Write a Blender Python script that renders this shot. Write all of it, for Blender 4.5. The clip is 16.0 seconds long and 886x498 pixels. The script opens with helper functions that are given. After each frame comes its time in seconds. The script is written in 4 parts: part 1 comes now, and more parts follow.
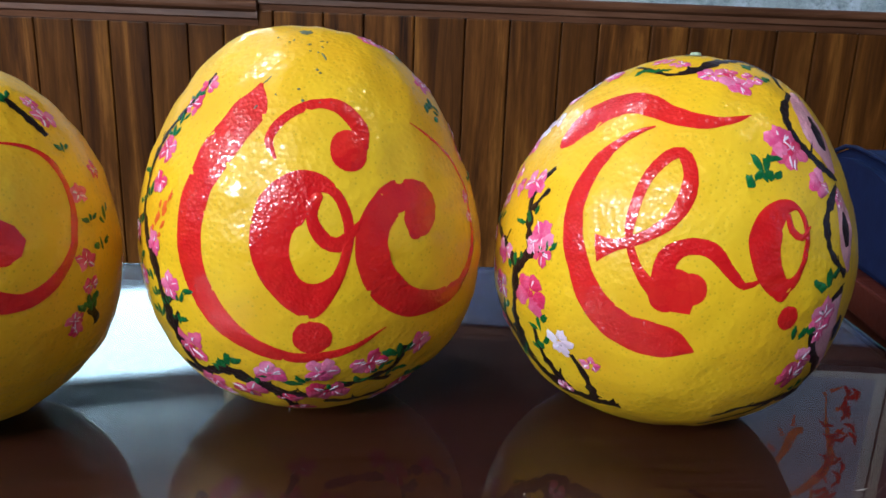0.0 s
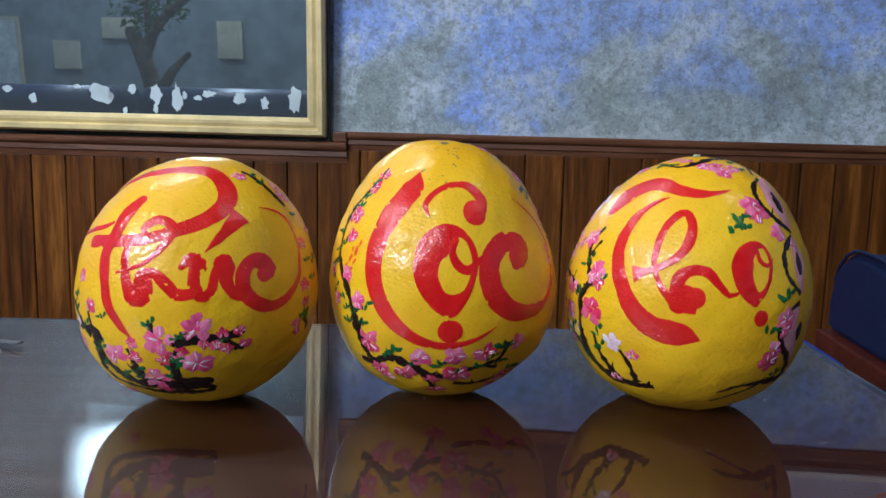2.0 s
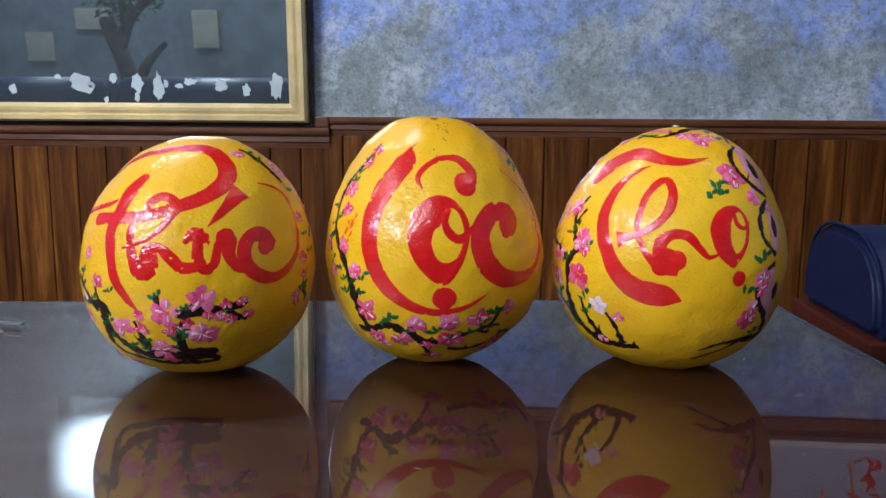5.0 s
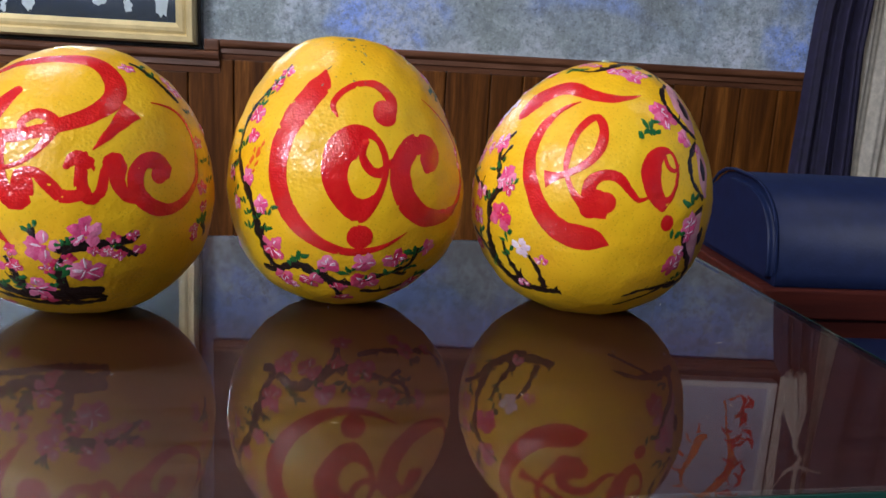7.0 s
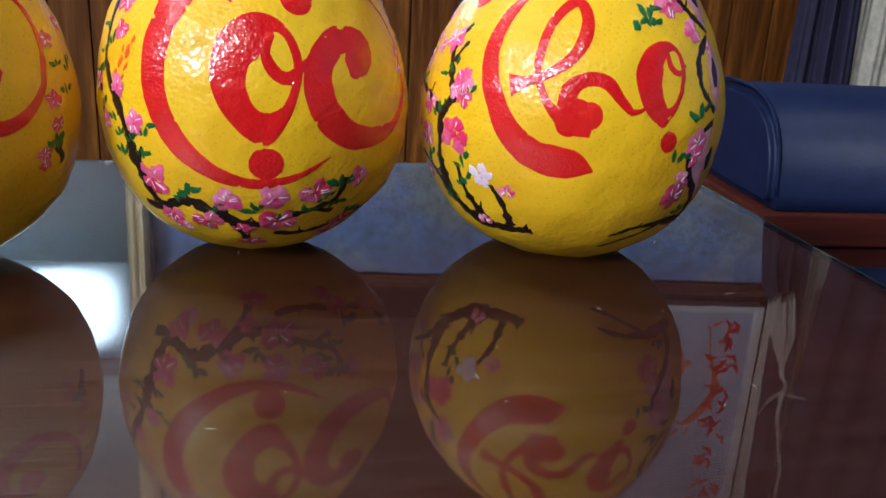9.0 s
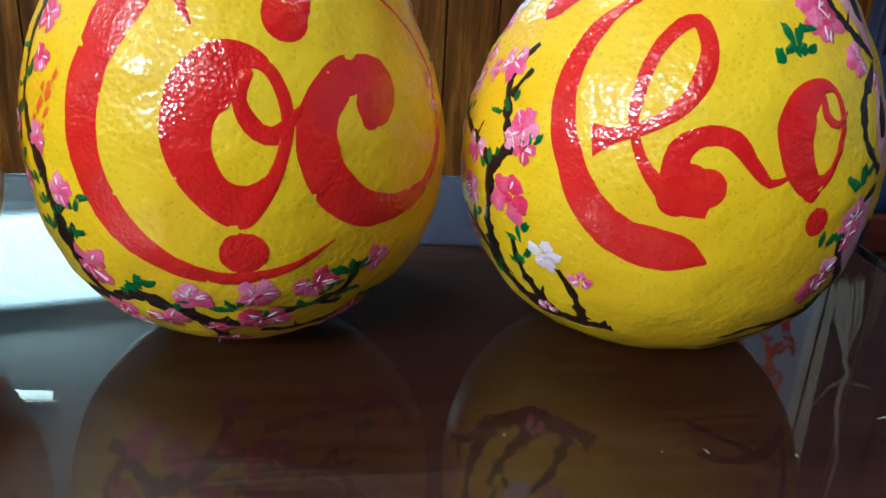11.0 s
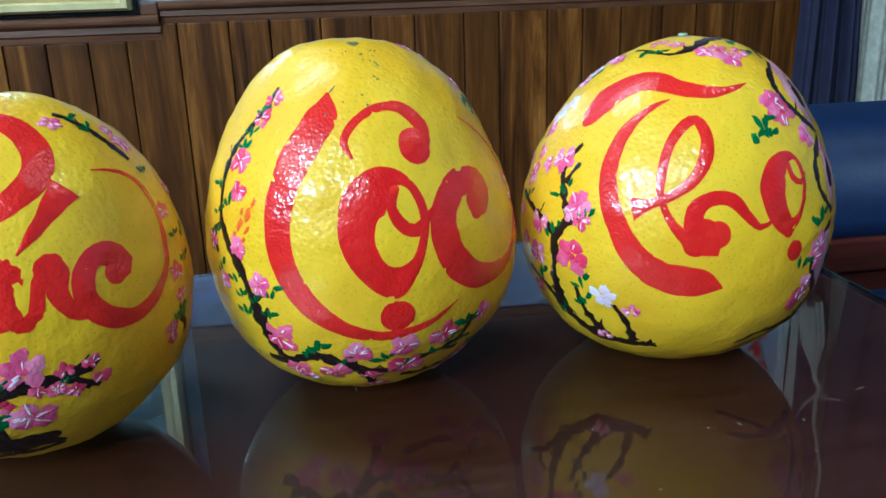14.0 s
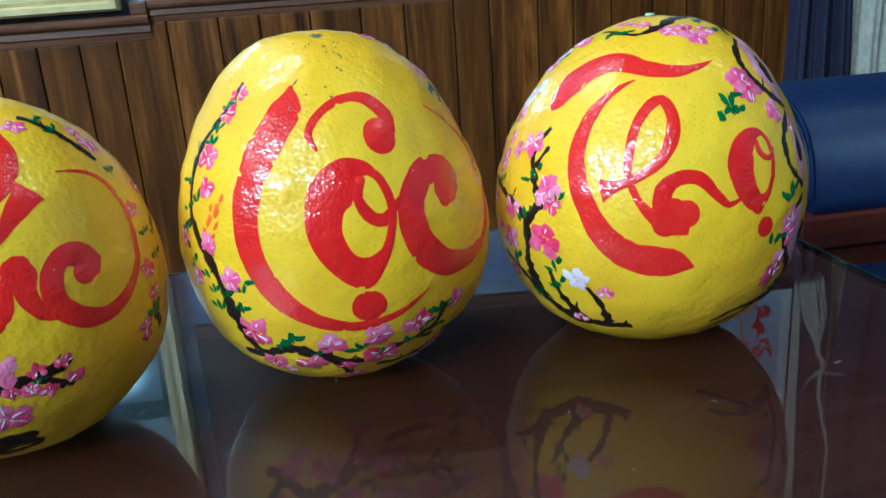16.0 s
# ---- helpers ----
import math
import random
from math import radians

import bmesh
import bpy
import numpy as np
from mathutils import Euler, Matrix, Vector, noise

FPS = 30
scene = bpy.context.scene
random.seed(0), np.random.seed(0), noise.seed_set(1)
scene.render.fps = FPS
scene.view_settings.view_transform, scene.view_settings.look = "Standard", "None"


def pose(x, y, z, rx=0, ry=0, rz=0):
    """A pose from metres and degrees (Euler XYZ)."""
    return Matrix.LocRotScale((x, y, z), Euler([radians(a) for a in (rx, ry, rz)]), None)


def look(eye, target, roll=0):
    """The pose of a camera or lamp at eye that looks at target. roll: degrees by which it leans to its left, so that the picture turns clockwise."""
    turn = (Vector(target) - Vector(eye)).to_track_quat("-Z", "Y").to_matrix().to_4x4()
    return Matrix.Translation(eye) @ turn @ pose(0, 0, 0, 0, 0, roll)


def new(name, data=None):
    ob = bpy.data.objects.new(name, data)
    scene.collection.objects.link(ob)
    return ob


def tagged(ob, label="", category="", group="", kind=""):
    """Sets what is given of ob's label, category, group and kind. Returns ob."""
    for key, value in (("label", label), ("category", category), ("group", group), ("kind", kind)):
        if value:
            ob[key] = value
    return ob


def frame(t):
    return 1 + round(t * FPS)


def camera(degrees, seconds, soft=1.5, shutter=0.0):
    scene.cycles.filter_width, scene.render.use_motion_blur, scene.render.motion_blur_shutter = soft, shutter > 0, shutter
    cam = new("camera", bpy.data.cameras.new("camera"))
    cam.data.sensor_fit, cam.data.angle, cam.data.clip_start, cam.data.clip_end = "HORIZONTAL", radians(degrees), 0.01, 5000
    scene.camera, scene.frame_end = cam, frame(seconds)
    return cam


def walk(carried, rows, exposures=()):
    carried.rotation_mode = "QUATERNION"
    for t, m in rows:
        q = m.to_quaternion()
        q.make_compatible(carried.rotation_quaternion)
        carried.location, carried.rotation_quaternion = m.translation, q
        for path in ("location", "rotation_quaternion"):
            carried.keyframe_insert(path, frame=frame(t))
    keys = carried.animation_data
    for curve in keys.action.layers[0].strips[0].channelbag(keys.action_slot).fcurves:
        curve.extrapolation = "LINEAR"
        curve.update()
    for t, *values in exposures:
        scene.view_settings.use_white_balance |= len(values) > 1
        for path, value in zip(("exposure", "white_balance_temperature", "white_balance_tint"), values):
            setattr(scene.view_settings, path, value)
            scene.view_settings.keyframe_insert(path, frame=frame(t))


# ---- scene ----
cam = camera(54.23, 16.0, soft=1.6)
# seconds, eye, target, roll in degrees
PATH = [
    (0, (0.061, 0.056, 1.004), (-0.018, 1.957, 0.388), 2.2),
    (0.5, (0.065, -0.052, 1.016), (-0.059, 1.886, 0.54), 2.3),
    (1, (0.064, -0.126, 1.0), (-0.124, 1.828, 0.618), 2.2),
    (1.5, (0.05, -0.174, 0.99), (-0.169, 1.787, 0.66), 1.6),
    (2, (0.044, -0.201, 0.99), (-0.168, 1.766, 0.691), 1.4),
    (2.5, (0.044, -0.233, 0.99), (-0.153, 1.737, 0.709), 1.4),
    (3, (0.042, -0.243, 0.983), (-0.143, 1.728, 0.701), 1.5),
    (5.3, (0.037, -0.228, 0.98), (-0.114, 1.735, 0.629), -0.1),
    (5.5, (0.038, -0.221, 0.977), (-0.077, 1.74, 0.605), 0.2),
    (6, (0.025, -0.192, 0.969), (0.054, 1.76, 0.533), 2.2),
    (6.5, (0.007, -0.184, 0.965), (0.091, 1.759, 0.497), 3.0),
    (7, (0.011, -0.184, 0.971), (0.112, 1.759, 0.509), 3.3),
    (7.5, (0.003, -0.181, 0.963), (0.12, 1.763, 0.506), 3.9),
    (8, (0.008, -0.173, 0.959), (0.125, 1.765, 0.482), 3.1),
    (8.5, (0.021, -0.128, 0.952), (0.158, 1.794, 0.415), 2.6),
    (8.7, (0.038, -0.09, 0.943), (0.196, 1.817, 0.362), 3.1),
    (10.8, (0.056, 0.125, 0.967), (0.128, 1.966, 0.189), 3.5),
    (11, (0.047, 0.129, 0.968), (0.126, 1.969, 0.187), 3.3),
    (11.5, (0.05, 0.136, 0.962), (0.1, 1.964, 0.151), 2.5),
    (12, (0.043, 0.116, 0.98), (0.046, 1.95, 0.181), 0.6),
    (12.5, (0.021, 0.04, 1.003), (-0.083, 1.919, 0.326), -2.9),
    (13, (-0.003, 0.029, 1.005), (0.144, 1.909, 0.339), -2.6),
    (13.5, (-0.028, 0.013, 1.009), (0.179, 1.897, 0.37), -1.3),
    (14, (-0.035, 0.003, 1.013), (0.145, 1.892, 0.383), -1.8),
    (14.5, (-0.036, 0.001, 1.003), (0.11, 1.89, 0.363), -2.4),
    (15, (-0.027, -0.001, 1.003), (0.117, 1.886, 0.357), -3.0),
    (15.5, (-0.024, -0.006, 1.006), (0.125, 1.876, 0.347), -4.1),
    (16, (-0.014, -0.001, 1.012), (0.147, 1.882, 0.359), -4.0),
]
# seconds, stops, kelvin, tint
EXPOSURES = [(0.0, -0.1, 5700, 5), (1.0, -0.38, 5900, 9), (3.0, -0.22, 5900, 12), (5.5, -0.3, 6200, 17), (7.5, -0.3, 6300, 19), (8.5, -0.02, 6200, 17), (10.8, -0.15, 5650, -9), (12.0, -0.1, 5450, -12), (12.6, -0.02, 4800, -14), (16.0, 0.05, 4700, -14)]


walk(cam, [(t, look(eye, target, roll)) for t, eye, target, roll in PATH], EXPOSURES)

# ---- light ----
TABLE = 0.75
WALL = 2.03
BACK = -2.5
LEFT, RIGHT = -4.9, 3.2
CEIL = 3.35
world = bpy.data.worlds.new("world")
scene.world = world
world.use_nodes = True
sky = world.node_tree.nodes.new("ShaderNodeTexSky")
sky.sky_type, sky.sun_disc = "NISHITA", False
sky.sun_elevation, sky.sun_rotation = radians(50), radians(200)
world.node_tree.links.new(sky.outputs[0], world.node_tree.nodes["Background"].inputs[0])
world.node_tree.nodes["Background"].inputs[1].default_value = 0.12


def area(name, m, w, h, watts, colour):
    d = bpy.data.lights.new(name, "AREA")
    d.shape, d.size, d.size_y, d.energy, d.color = "RECTANGLE", w, h, watts, colour
    ob = new(name, d)
    ob.matrix_world = m
    return ob


# daylight through the high window, and the ceiling tubes
day = area("window_daylight", look((-2.72, BACK + 0.06, 2.86), (-1.0, 1.5, 0.9)), 1.85, 0.78, 165, (0.86, 0.93, 1.0))
# the lamp fades toward its edges so its reflection on the table stays soft
day.data.use_nodes = True
lt = day.data.node_tree
at = lt.nodes.new("ShaderNodeSeparateXYZ")
lt.links.new(lt.nodes.new("ShaderNodeNewGeometry").outputs["Parametric"], at.inputs[0])
fade = []
for axis in (0, 1):
    off = lt.nodes.new("ShaderNodeMath")
    off.operation = "SUBTRACT"
    off.inputs[1].default_value = 0.5
    lt.links.new(at.outputs[axis], off.inputs[0])
    dist = lt.nodes.new("ShaderNodeMath")
    dist.operation = "ABSOLUTE"
    lt.links.new(off.outputs[0], dist.inputs[0])
    soft = lt.nodes.new("ShaderNodeMapRange")
    soft.interpolation_type = "SMOOTHSTEP"
    soft.inputs["From Min"].default_value, soft.inputs["From Max"].default_value = 0.5, 0.08
    lt.links.new(dist.outputs[0], soft.inputs["Value"])
    fade.append(soft.outputs[0])
both = lt.nodes.new("ShaderNodeMath")
both.operation = "MULTIPLY"
lt.links.new(fade[0], both.inputs[0])
lt.links.new(fade[1], both.inputs[1])
gain = lt.nodes.new("ShaderNodeMath")
gain.operation = "MULTIPLY"
gain.inputs[1].default_value = 3.0
lt.links.new(both.outputs[0], gain.inputs[0])
lt.links.new(gain.outputs[0], lt.nodes["Emission"].inputs["Strength"])
# the right and back-left tubes are unseen fills for wall and room behind
TUBES = ((-1.30, 1.00, CEIL, 30), (1.4, 0.2, CEIL, 5), (-2.7, -1.0, CEIL, 50))
for tx, ty, tz, watts in TUBES:
    area("tube_light", pose(tx, ty, tz - 0.10), 1.2, 0.06, watts, (1.0, 0.97, 0.92))
area("tube_light", look((-0.80, BACK + 0.12, 3.15), (0.0, 0.5, 0.85)), 0.45, 0.18, 42, (1.0, 0.98, 0.95))


# ---- materials ----
class Mat:
    """A node material with short ways to add nodes."""

    def __init__(self, name, rough=0.5, metal=0.0, colour=(0.5, 0.5, 0.5)):
        self.m = bpy.data.materials.new(name)
        self.m.use_nodes = True
        self.t = self.m.node_tree
        self.b = self.t.nodes["Principled BSDF"]
        self.set("Roughness", rough)
        self.set("Metallic", metal)
        self.set("Base Color", (*colour, 1))
        self.coord = self.t.nodes.new("ShaderNodeTexCoord").outputs["Object"]

    def set(self, key, value):
        self.b.inputs[key].default_value = value

    def link(self, a, b):
        self.t.links.new(a, b)

    def scaled(self, s):
        n = self.t.nodes.new("ShaderNodeMapping")
        n.inputs["Scale"].default_value = s
        self.link(self.coord, n.inputs["Vector"])
        return n.outputs[0]

    def noise(self, scale, detail=4.0, rough=0.6, distortion=0.0, vec=None):
        n = self.t.nodes.new("ShaderNodeTexNoise")
        n.inputs["Scale"].default_value, n.inputs["Detail"].default_value = scale, detail
        n.inputs["Roughness"].default_value, n.inputs["Distortion"].default_value = rough, distortion
        self.link(vec or self.coord, n.inputs["Vector"])
        return n.outputs[0]

    def voronoi(self, scale, vec=None):
        n = self.t.nodes.new("ShaderNodeTexVoronoi")
        n.inputs["Scale"].default_value = scale
        self.link(vec or self.coord, n.inputs["Vector"])
        return n.outputs[0]

    def ramp(self, fac, *stops):
        n = self.t.nodes.new("ShaderNodeValToRGB")
        e = n.color_ramp.elements
        while len(e) < len(stops):
            e.new(0.5)
        for k, (p, c) in zip(e, stops):
            k.position, k.color = p, (*c, 1) if len(c) == 3 else c
        self.link(fac, n.inputs[0])
        return n.outputs[0]

    def mix(self, fac, a, b, mode="MIX"):
        n = self.t.nodes.new("ShaderNodeMix")
        n.data_type, n.blend_type = "RGBA", mode
        for sock, v in ((n.inputs[0], fac), (n.inputs[6], a), (n.inputs[7], b)):
            if isinstance(v, (int, float)):
                sock.default_value = v
            elif isinstance(v, tuple):
                sock.default_value = (*v, 1)
            else:
                self.link(v, sock)
        return n.outputs[2]

    def random(self):
        return self.t.nodes.new("ShaderNodeObjectInfo").outputs["Random"]

    def island(self):
        return self.t.nodes.new("ShaderNodeNewGeometry").outputs["Random Per Island"]

    def math(self, op, a, b):
        n = self.t.nodes.new("ShaderNodeMath")
        n.operation = op
        for sock, v in zip(n.inputs, (a, b)):
            if isinstance(v, (int, float)):
                sock.default_value = v
            else:
                self.link(v, sock)
        return n.outputs[0]

    def colour(self, out):
        self.link(out, self.b.inputs["Base Color"])

    def rough(self, fac, lo, hi):
        self.link(self.ramp(fac, (0.3, (lo,) * 3), (0.7, (hi,) * 3)), self.b.inputs["Roughness"])

    def bump(self, height, strength, distance):
        n = self.t.nodes.new("ShaderNodeBump")
        n.inputs["Strength"].default_value, n.inputs["Distance"].default_value = strength, distance
        self.link(height, n.inputs["Height"])
        self.link(n.outputs[0], self.b.inputs["Normal"])
        self.link(n.outputs[0], self.b.inputs["Coat Normal"])


def skin_material():
    k = Mat("pomelo_skin", 0.32)
    big = k.noise(9, 3)
    base = k.ramp(big, (0.3, (0.80, 0.41, 0.006)), (0.55, (0.84, 0.505, 0.009)), (0.75, (0.76, 0.51, 0.018)))
    pores = k.voronoi(340)
    base = k.mix(k.ramp(pores, (0.0, (0.75,) * 3), (0.28, (0.0,) * 3)), base, (0.50, 0.30, 0.008))
    spots = k.noise(70, 2)
    base = k.mix(k.ramp(spots, (0.72, (0.0,) * 3), (0.80, (0.35,) * 3)), base, (0.30, 0.24, 0.05))
    k.colour(base)
    lumps = k.math("ADD", k.math("MULTIPLY", k.noise(70, 2, 0.5), 0.75), k.math("MULTIPLY", k.noise(190, 1, 0.4), 0.42))
    k.bump(k.math("ADD", lumps, k.math("MULTIPLY", pores, 0.22)), 0.55, 0.0017)
    k.rough(k.noise(30, 3), 0.36, 0.50)
    k.set("Specular IOR Level", 0.3)
    k.set("Coat Weight", 0.42)
    k.set("Coat Roughness", 0.07)
    return k.m


def paint_material(name, a, b, rough=0.24, coat=0.75):
    k = Mat(name, rough)
    blend = k.math("ADD", k.math("MULTIPLY", k.noise(95, 4, 0.65), 0.65), k.math("MULTIPLY", k.island(), 0.35))
    k.colour(k.mix(k.ramp(blend, (0.35, (0.0,) * 3), (0.68, (1.0,) * 3)), a, b))
    lumps = k.math("ADD", k.math("MULTIPLY", k.noise(70, 2, 0.5), 0.45), k.math("MULTIPLY", k.noise(330, 2, 0.5), 0.5))
    k.bump(k.math("ADD", lumps, k.math("MULTIPLY", k.voronoi(520), 0.35)), 0.5, 0.0013)
    k.set("Specular IOR Level", 0.2)
    k.set("Coat Weight", coat)
    k.set("Coat IOR", 1.6)
    k.set("Coat Roughness", 0.05)
    return k.m


def wood_material(name, dark, mid, light, rough=0.4, axis=2, scale=1.0, spec=0.3):
    k = Mat(name, rough)
    s = [14.0 * scale] * 3
    s[axis] = 1.1 * scale
    shift = k.t.nodes.new("ShaderNodeVectorMath")
    shift.operation = "ADD"
    k.link(k.scaled(s), shift.inputs[0])
    k.link(k.math("MULTIPLY", k.random(), 40.0), shift.inputs[1])
    grain = k.noise(1.6, 6, 0.62, 0.9, shift.outputs[0])
    fine = k.noise(9.0, 4, 0.7, 0.2, shift.outputs[0])
    c = k.ramp(grain, (0.32, dark), (0.52, mid), (0.72, light))
    c = k.mix(k.ramp(fine, (0.35, (0.5,) * 3), (0.6, (0.0,) * 3)), c, dark)
    c = k.mix(k.math("MULTIPLY", k.random(), 0.55), c, tuple(v * 0.45 for v in mid))
    k.colour(c)
    k.bump(fine, 0.25, 0.002)
    k.rough(fine, rough - 0.08, rough + 0.12)
    k.set("Specular IOR Level", spec)
    return k.m


def wall_paint_material():
    k = Mat("sponged_wall_paint", 0.75)
    big, low, mid, fine, grit = k.noise(3.1, 3, 0.55, 0.4), k.noise(2.1, 2, 0.5), k.noise(8, 7, 0.75, 0.3), k.noise(38, 6, 0.8), k.noise(130, 3, 0.7)
    sep = k.t.nodes.new("ShaderNodeSeparateXYZ")
    k.link(k.coord, sep.inputs[0])
    big = k.math("ADD", big, k.math("MULTIPLY", k.math("SUBTRACT", sep.outputs[2], 1.12), 0.42))
    c = k.ramp(big, (0.38, (0.28, 0.35, 0.36)), (0.48, (0.30, 0.38, 0.45)), (0.525, (0.25, 0.37, 0.68)), (0.58, (0.24, 0.39, 0.88)))
    c = k.mix(k.ramp(mid, (0.48, (0.0,) * 3), (0.62, (0.85,) * 3)), c, (0.58, 0.66, 0.75))
    c = k.mix(k.ramp(low, (0.45, (0.0,) * 3), (0.62, (0.28,) * 3)), c, (0.26, 0.30, 0.28))
    c = k.mix(k.ramp(mid, (0.30, (0.75,) * 3), (0.46, (0.0,) * 3)), c, (0.15, 0.17, 0.17))
    c = k.mix(k.ramp(fine, (0.38, (0.65,) * 3), (0.54, (0.0,) * 3)), c, (0.14, 0.17, 0.18))
    c = k.mix(k.ramp(grit, (0.33, (0.6,) * 3), (0.43, (0.0,) * 3)), c, (0.07, 0.08, 0.09))
    c = k.mix(k.ramp(grit, (0.58, (0.0,) * 3), (0.68, (0.42,) * 3)), c, (0.64, 0.68, 0.70))
    low_edge = k.math("ADD", sep.outputs[2], k.math("MULTIPLY", k.noise(14, 4), 0.22))
    c = k.mix(k.math("MULTIPLY", k.math("LESS_THAN", low_edge, 1.075), k.math("MULTIPLY", mid, 0.6)), c, (0.52, 0.58, 0.64))
    k.colour(c)
    k.bump(k.math("ADD", fine, grit), 0.6, 0.004)
    return k.m


SKIN = skin_material()
RED = paint_material("red_paint", (0.62, 0.008, 0.010), (0.70, 0.022, 0.014), 0.22)
PINK = paint_material("pink_paint", (0.74, 0.07, 0.22), (0.86, 0.33, 0.50), 0.3)
HOT = paint_material("deep_pink_paint", (0.68, 0.025, 0.10), (0.84, 0.18, 0.34), 0.3)
PALE = paint_material("pale_pink_paint", (0.86, 0.62, 0.74), (0.86, 0.78, 0.84), 0.3)
GREEN = paint_material("green_paint", (0.005, 0.085, 0.018), (0.012, 0.15, 0.035), 0.3, 0.6)
BLACK = paint_material("brown_black_paint", (0.008, 0.005, 0.005), (0.024, 0.010, 0.009), 0.35, 0.45)
DUSTY = paint_material("dusty_pink_paint", (0.70, 0.27, 0.33), (0.80, 0.44, 0.47), 0.3)
ORANGE = paint_material("orange_paint", (0.78, 0.09, 0.02), (0.82, 0.20, 0.03), 0.3)
PLANK = wood_material("varnished_plank", (0.018, 0.005, 0.0012), (0.140, 0.046, 0.007), (0.37, 0.143, 0.023), 0.46, 2, 0.8, 0.14)
RAIL = wood_material("rail_wood", (0.060, 0.022, 0.010), (0.165, 0.066, 0.031), (0.26, 0.112, 0.056), 0.36, 0)
MAROON = wood_material("maroon_wood", (0.045, 0.009, 0.006), (0.085, 0.016, 0.010), (0.11, 0.024, 0.014), 0.45, 0)
TABLEWOOD = wood_material("lacquered_table_wood", (0.020, 0.0026, 0.0014), (0.034, 0.0045, 0.0021), (0.050, 0.0074, 0.003), 0.36, 0, 0.8, 0.5)
PAINT = wall_paint_material()


def plain(name, colour, rough=0.5, metal=0.0, bump=0.0, scale=40.0, vary=0.25):
    k = Mat(name, rough, metal)
    k.colour(k.mix(k.ramp(k.noise(scale / 6, 5), (0.35, (0.0,) * 3), (0.7, (1.0,) * 3)), tuple(v * (1 - vary) for v in colour), colour))
    if bump:
        k.bump(k.noise(scale, 4), 0.4, bump)
    return k.m


VINYL = plain("navy_vinyl", (0.010, 0.018, 0.060), 0.42, 0, 0.0008, 220, 0.3)
VINYL.node_tree.nodes["Principled BSDF"].inputs["Specular IOR Level"].default_value = 0.15
GOLD = plain("gilded_wood", (0.82, 0.66, 0.32), 0.36, 0.15, 0.001, 60, 0.3)
DARKEDGE = plain("dark_edge", (0.015, 0.012, 0.010), 0.6)
CEILING = plain("ceiling_paint", (0.38, 0.37, 0.35), 0.8)
FLOORTILE = plain("floor_tile", (0.07, 0.045, 0.035), 0.35)
WHITE = plain("white_paint", (0.75, 0.75, 0.73), 0.5)
BARK = plain("grey_brown_bark", (0.09, 0.065, 0.05), 0.8, 0, 0.006, 60, 0.5)
TEAL = plain("teal_grey_wall_paint", (0.15, 0.19, 0.225), 0.8, 0, 0.002, 30, 0.4)
STEM = plain("pale_green_stem", (0.45, 0.52, 0.36), 0.6, 0, 0.0006, 300)
SCAR = plain("grey_green_scar", (0.16, 0.17, 0.10), 0.6, 0, 0.0006, 300, 0.5)
PURPLE = plain("purple_curtain_cloth", (0.015, 0.012, 0.046), 0.8, 0, 0.001, 300, 0.5)
CREAM = plain("cream_curtain_cloth", (0.60, 0.56, 0.47), 0.85, 0, 0.001, 300, 0.35)
SILVER = Mat("mirror_silver", 0.015, 0.93, (0.62, 0.76, 0.80)).m
BLOTCH = plain("bare_mirror_blotch", (0.55, 0.66, 0.70), 0.6)
PAPER = plain("pale_print_paper", (0.46, 0.51, 0.66), 0.6)
DIMPAPER = plain("aged_cream_paper", (0.36, 0.36, 0.29), 0.6)


def glass_material():
    k = Mat("table_glass", 0.002, 0.0, (0.90, 0.97, 0.94))
    k.set("Transmission Weight", 1.0)
    k.set("IOR", 1.5)
    k.set("Coat IOR", 1.32)
    # a greasy film wiped along the table, weighted left to spread the window's sheen
    film = k.noise(1.0, 6, 0.7, 0.3, k.scaled((4, 75, 75)))
    sep = k.t.nodes.new("ShaderNodeSeparateXYZ")
    k.link(k.coord, sep.inputs[0])
    sheen_zone = k.t.nodes.new("ShaderNodeMapRange")
    sheen_zone.interpolation_type = "SMOOTHSTEP"
    sheen_zone.inputs["From Min"].default_value, sheen_zone.inputs["From Max"].default_value = -0.38, -0.66
    sheen_zone.inputs["To Min"].default_value, sheen_zone.inputs["To Max"].default_value = 0.18, 1.0
    k.link(k.math("ADD", sep.outputs[0], k.math("MULTIPLY", k.noise(6, 3), 0.12)), sheen_zone.inputs["Value"])
    k.link(k.math("MULTIPLY", k.ramp(film, (0.36, (0.30,) * 3), (0.64, (1.0,) * 3)), sheen_zone.outputs[0]), k.b.inputs["Coat Weight"])
    k.link(k.ramp(film, (0.3, (0.22,) * 3), (0.7, (0.42,) * 3)), k.b.inputs["Coat Roughness"])
    return k.m


GLASS = glass_material()
GLASSEDGE = plain("green_glass_edge", (0.010, 0.060, 0.045), 0.15)


def glow(name, colour, strength):
    k = Mat(name, 0.5, 0, colour)
    k.set("Emission Color", (*colour, 1))
    k.set("Emission Strength", strength)
    return k.m


# ---- mesh helpers ----
def mesh_of(name, bm, material, smooth=False):
    me = bpy.data.meshes.new(name)
    bm.to_mesh(me)
    bm.free()
    me.materials.append(material)
    if smooth:
        for p in me.polygons:
            p.use_smooth = True
    return me


def part(name, bm, material, parent=None, label="", smooth=False):
    ob = new(name, mesh_of(name, bm, material, smooth))
    ob.parent = parent
    return tagged(ob, label)


def thing(name, label, category, m=None, kind="", group=""):
    ob = new(name)
    ob.empty_display_size = 0.05
    ob.matrix_world = m or Matrix()
    return tagged(ob, label, category, group, kind)


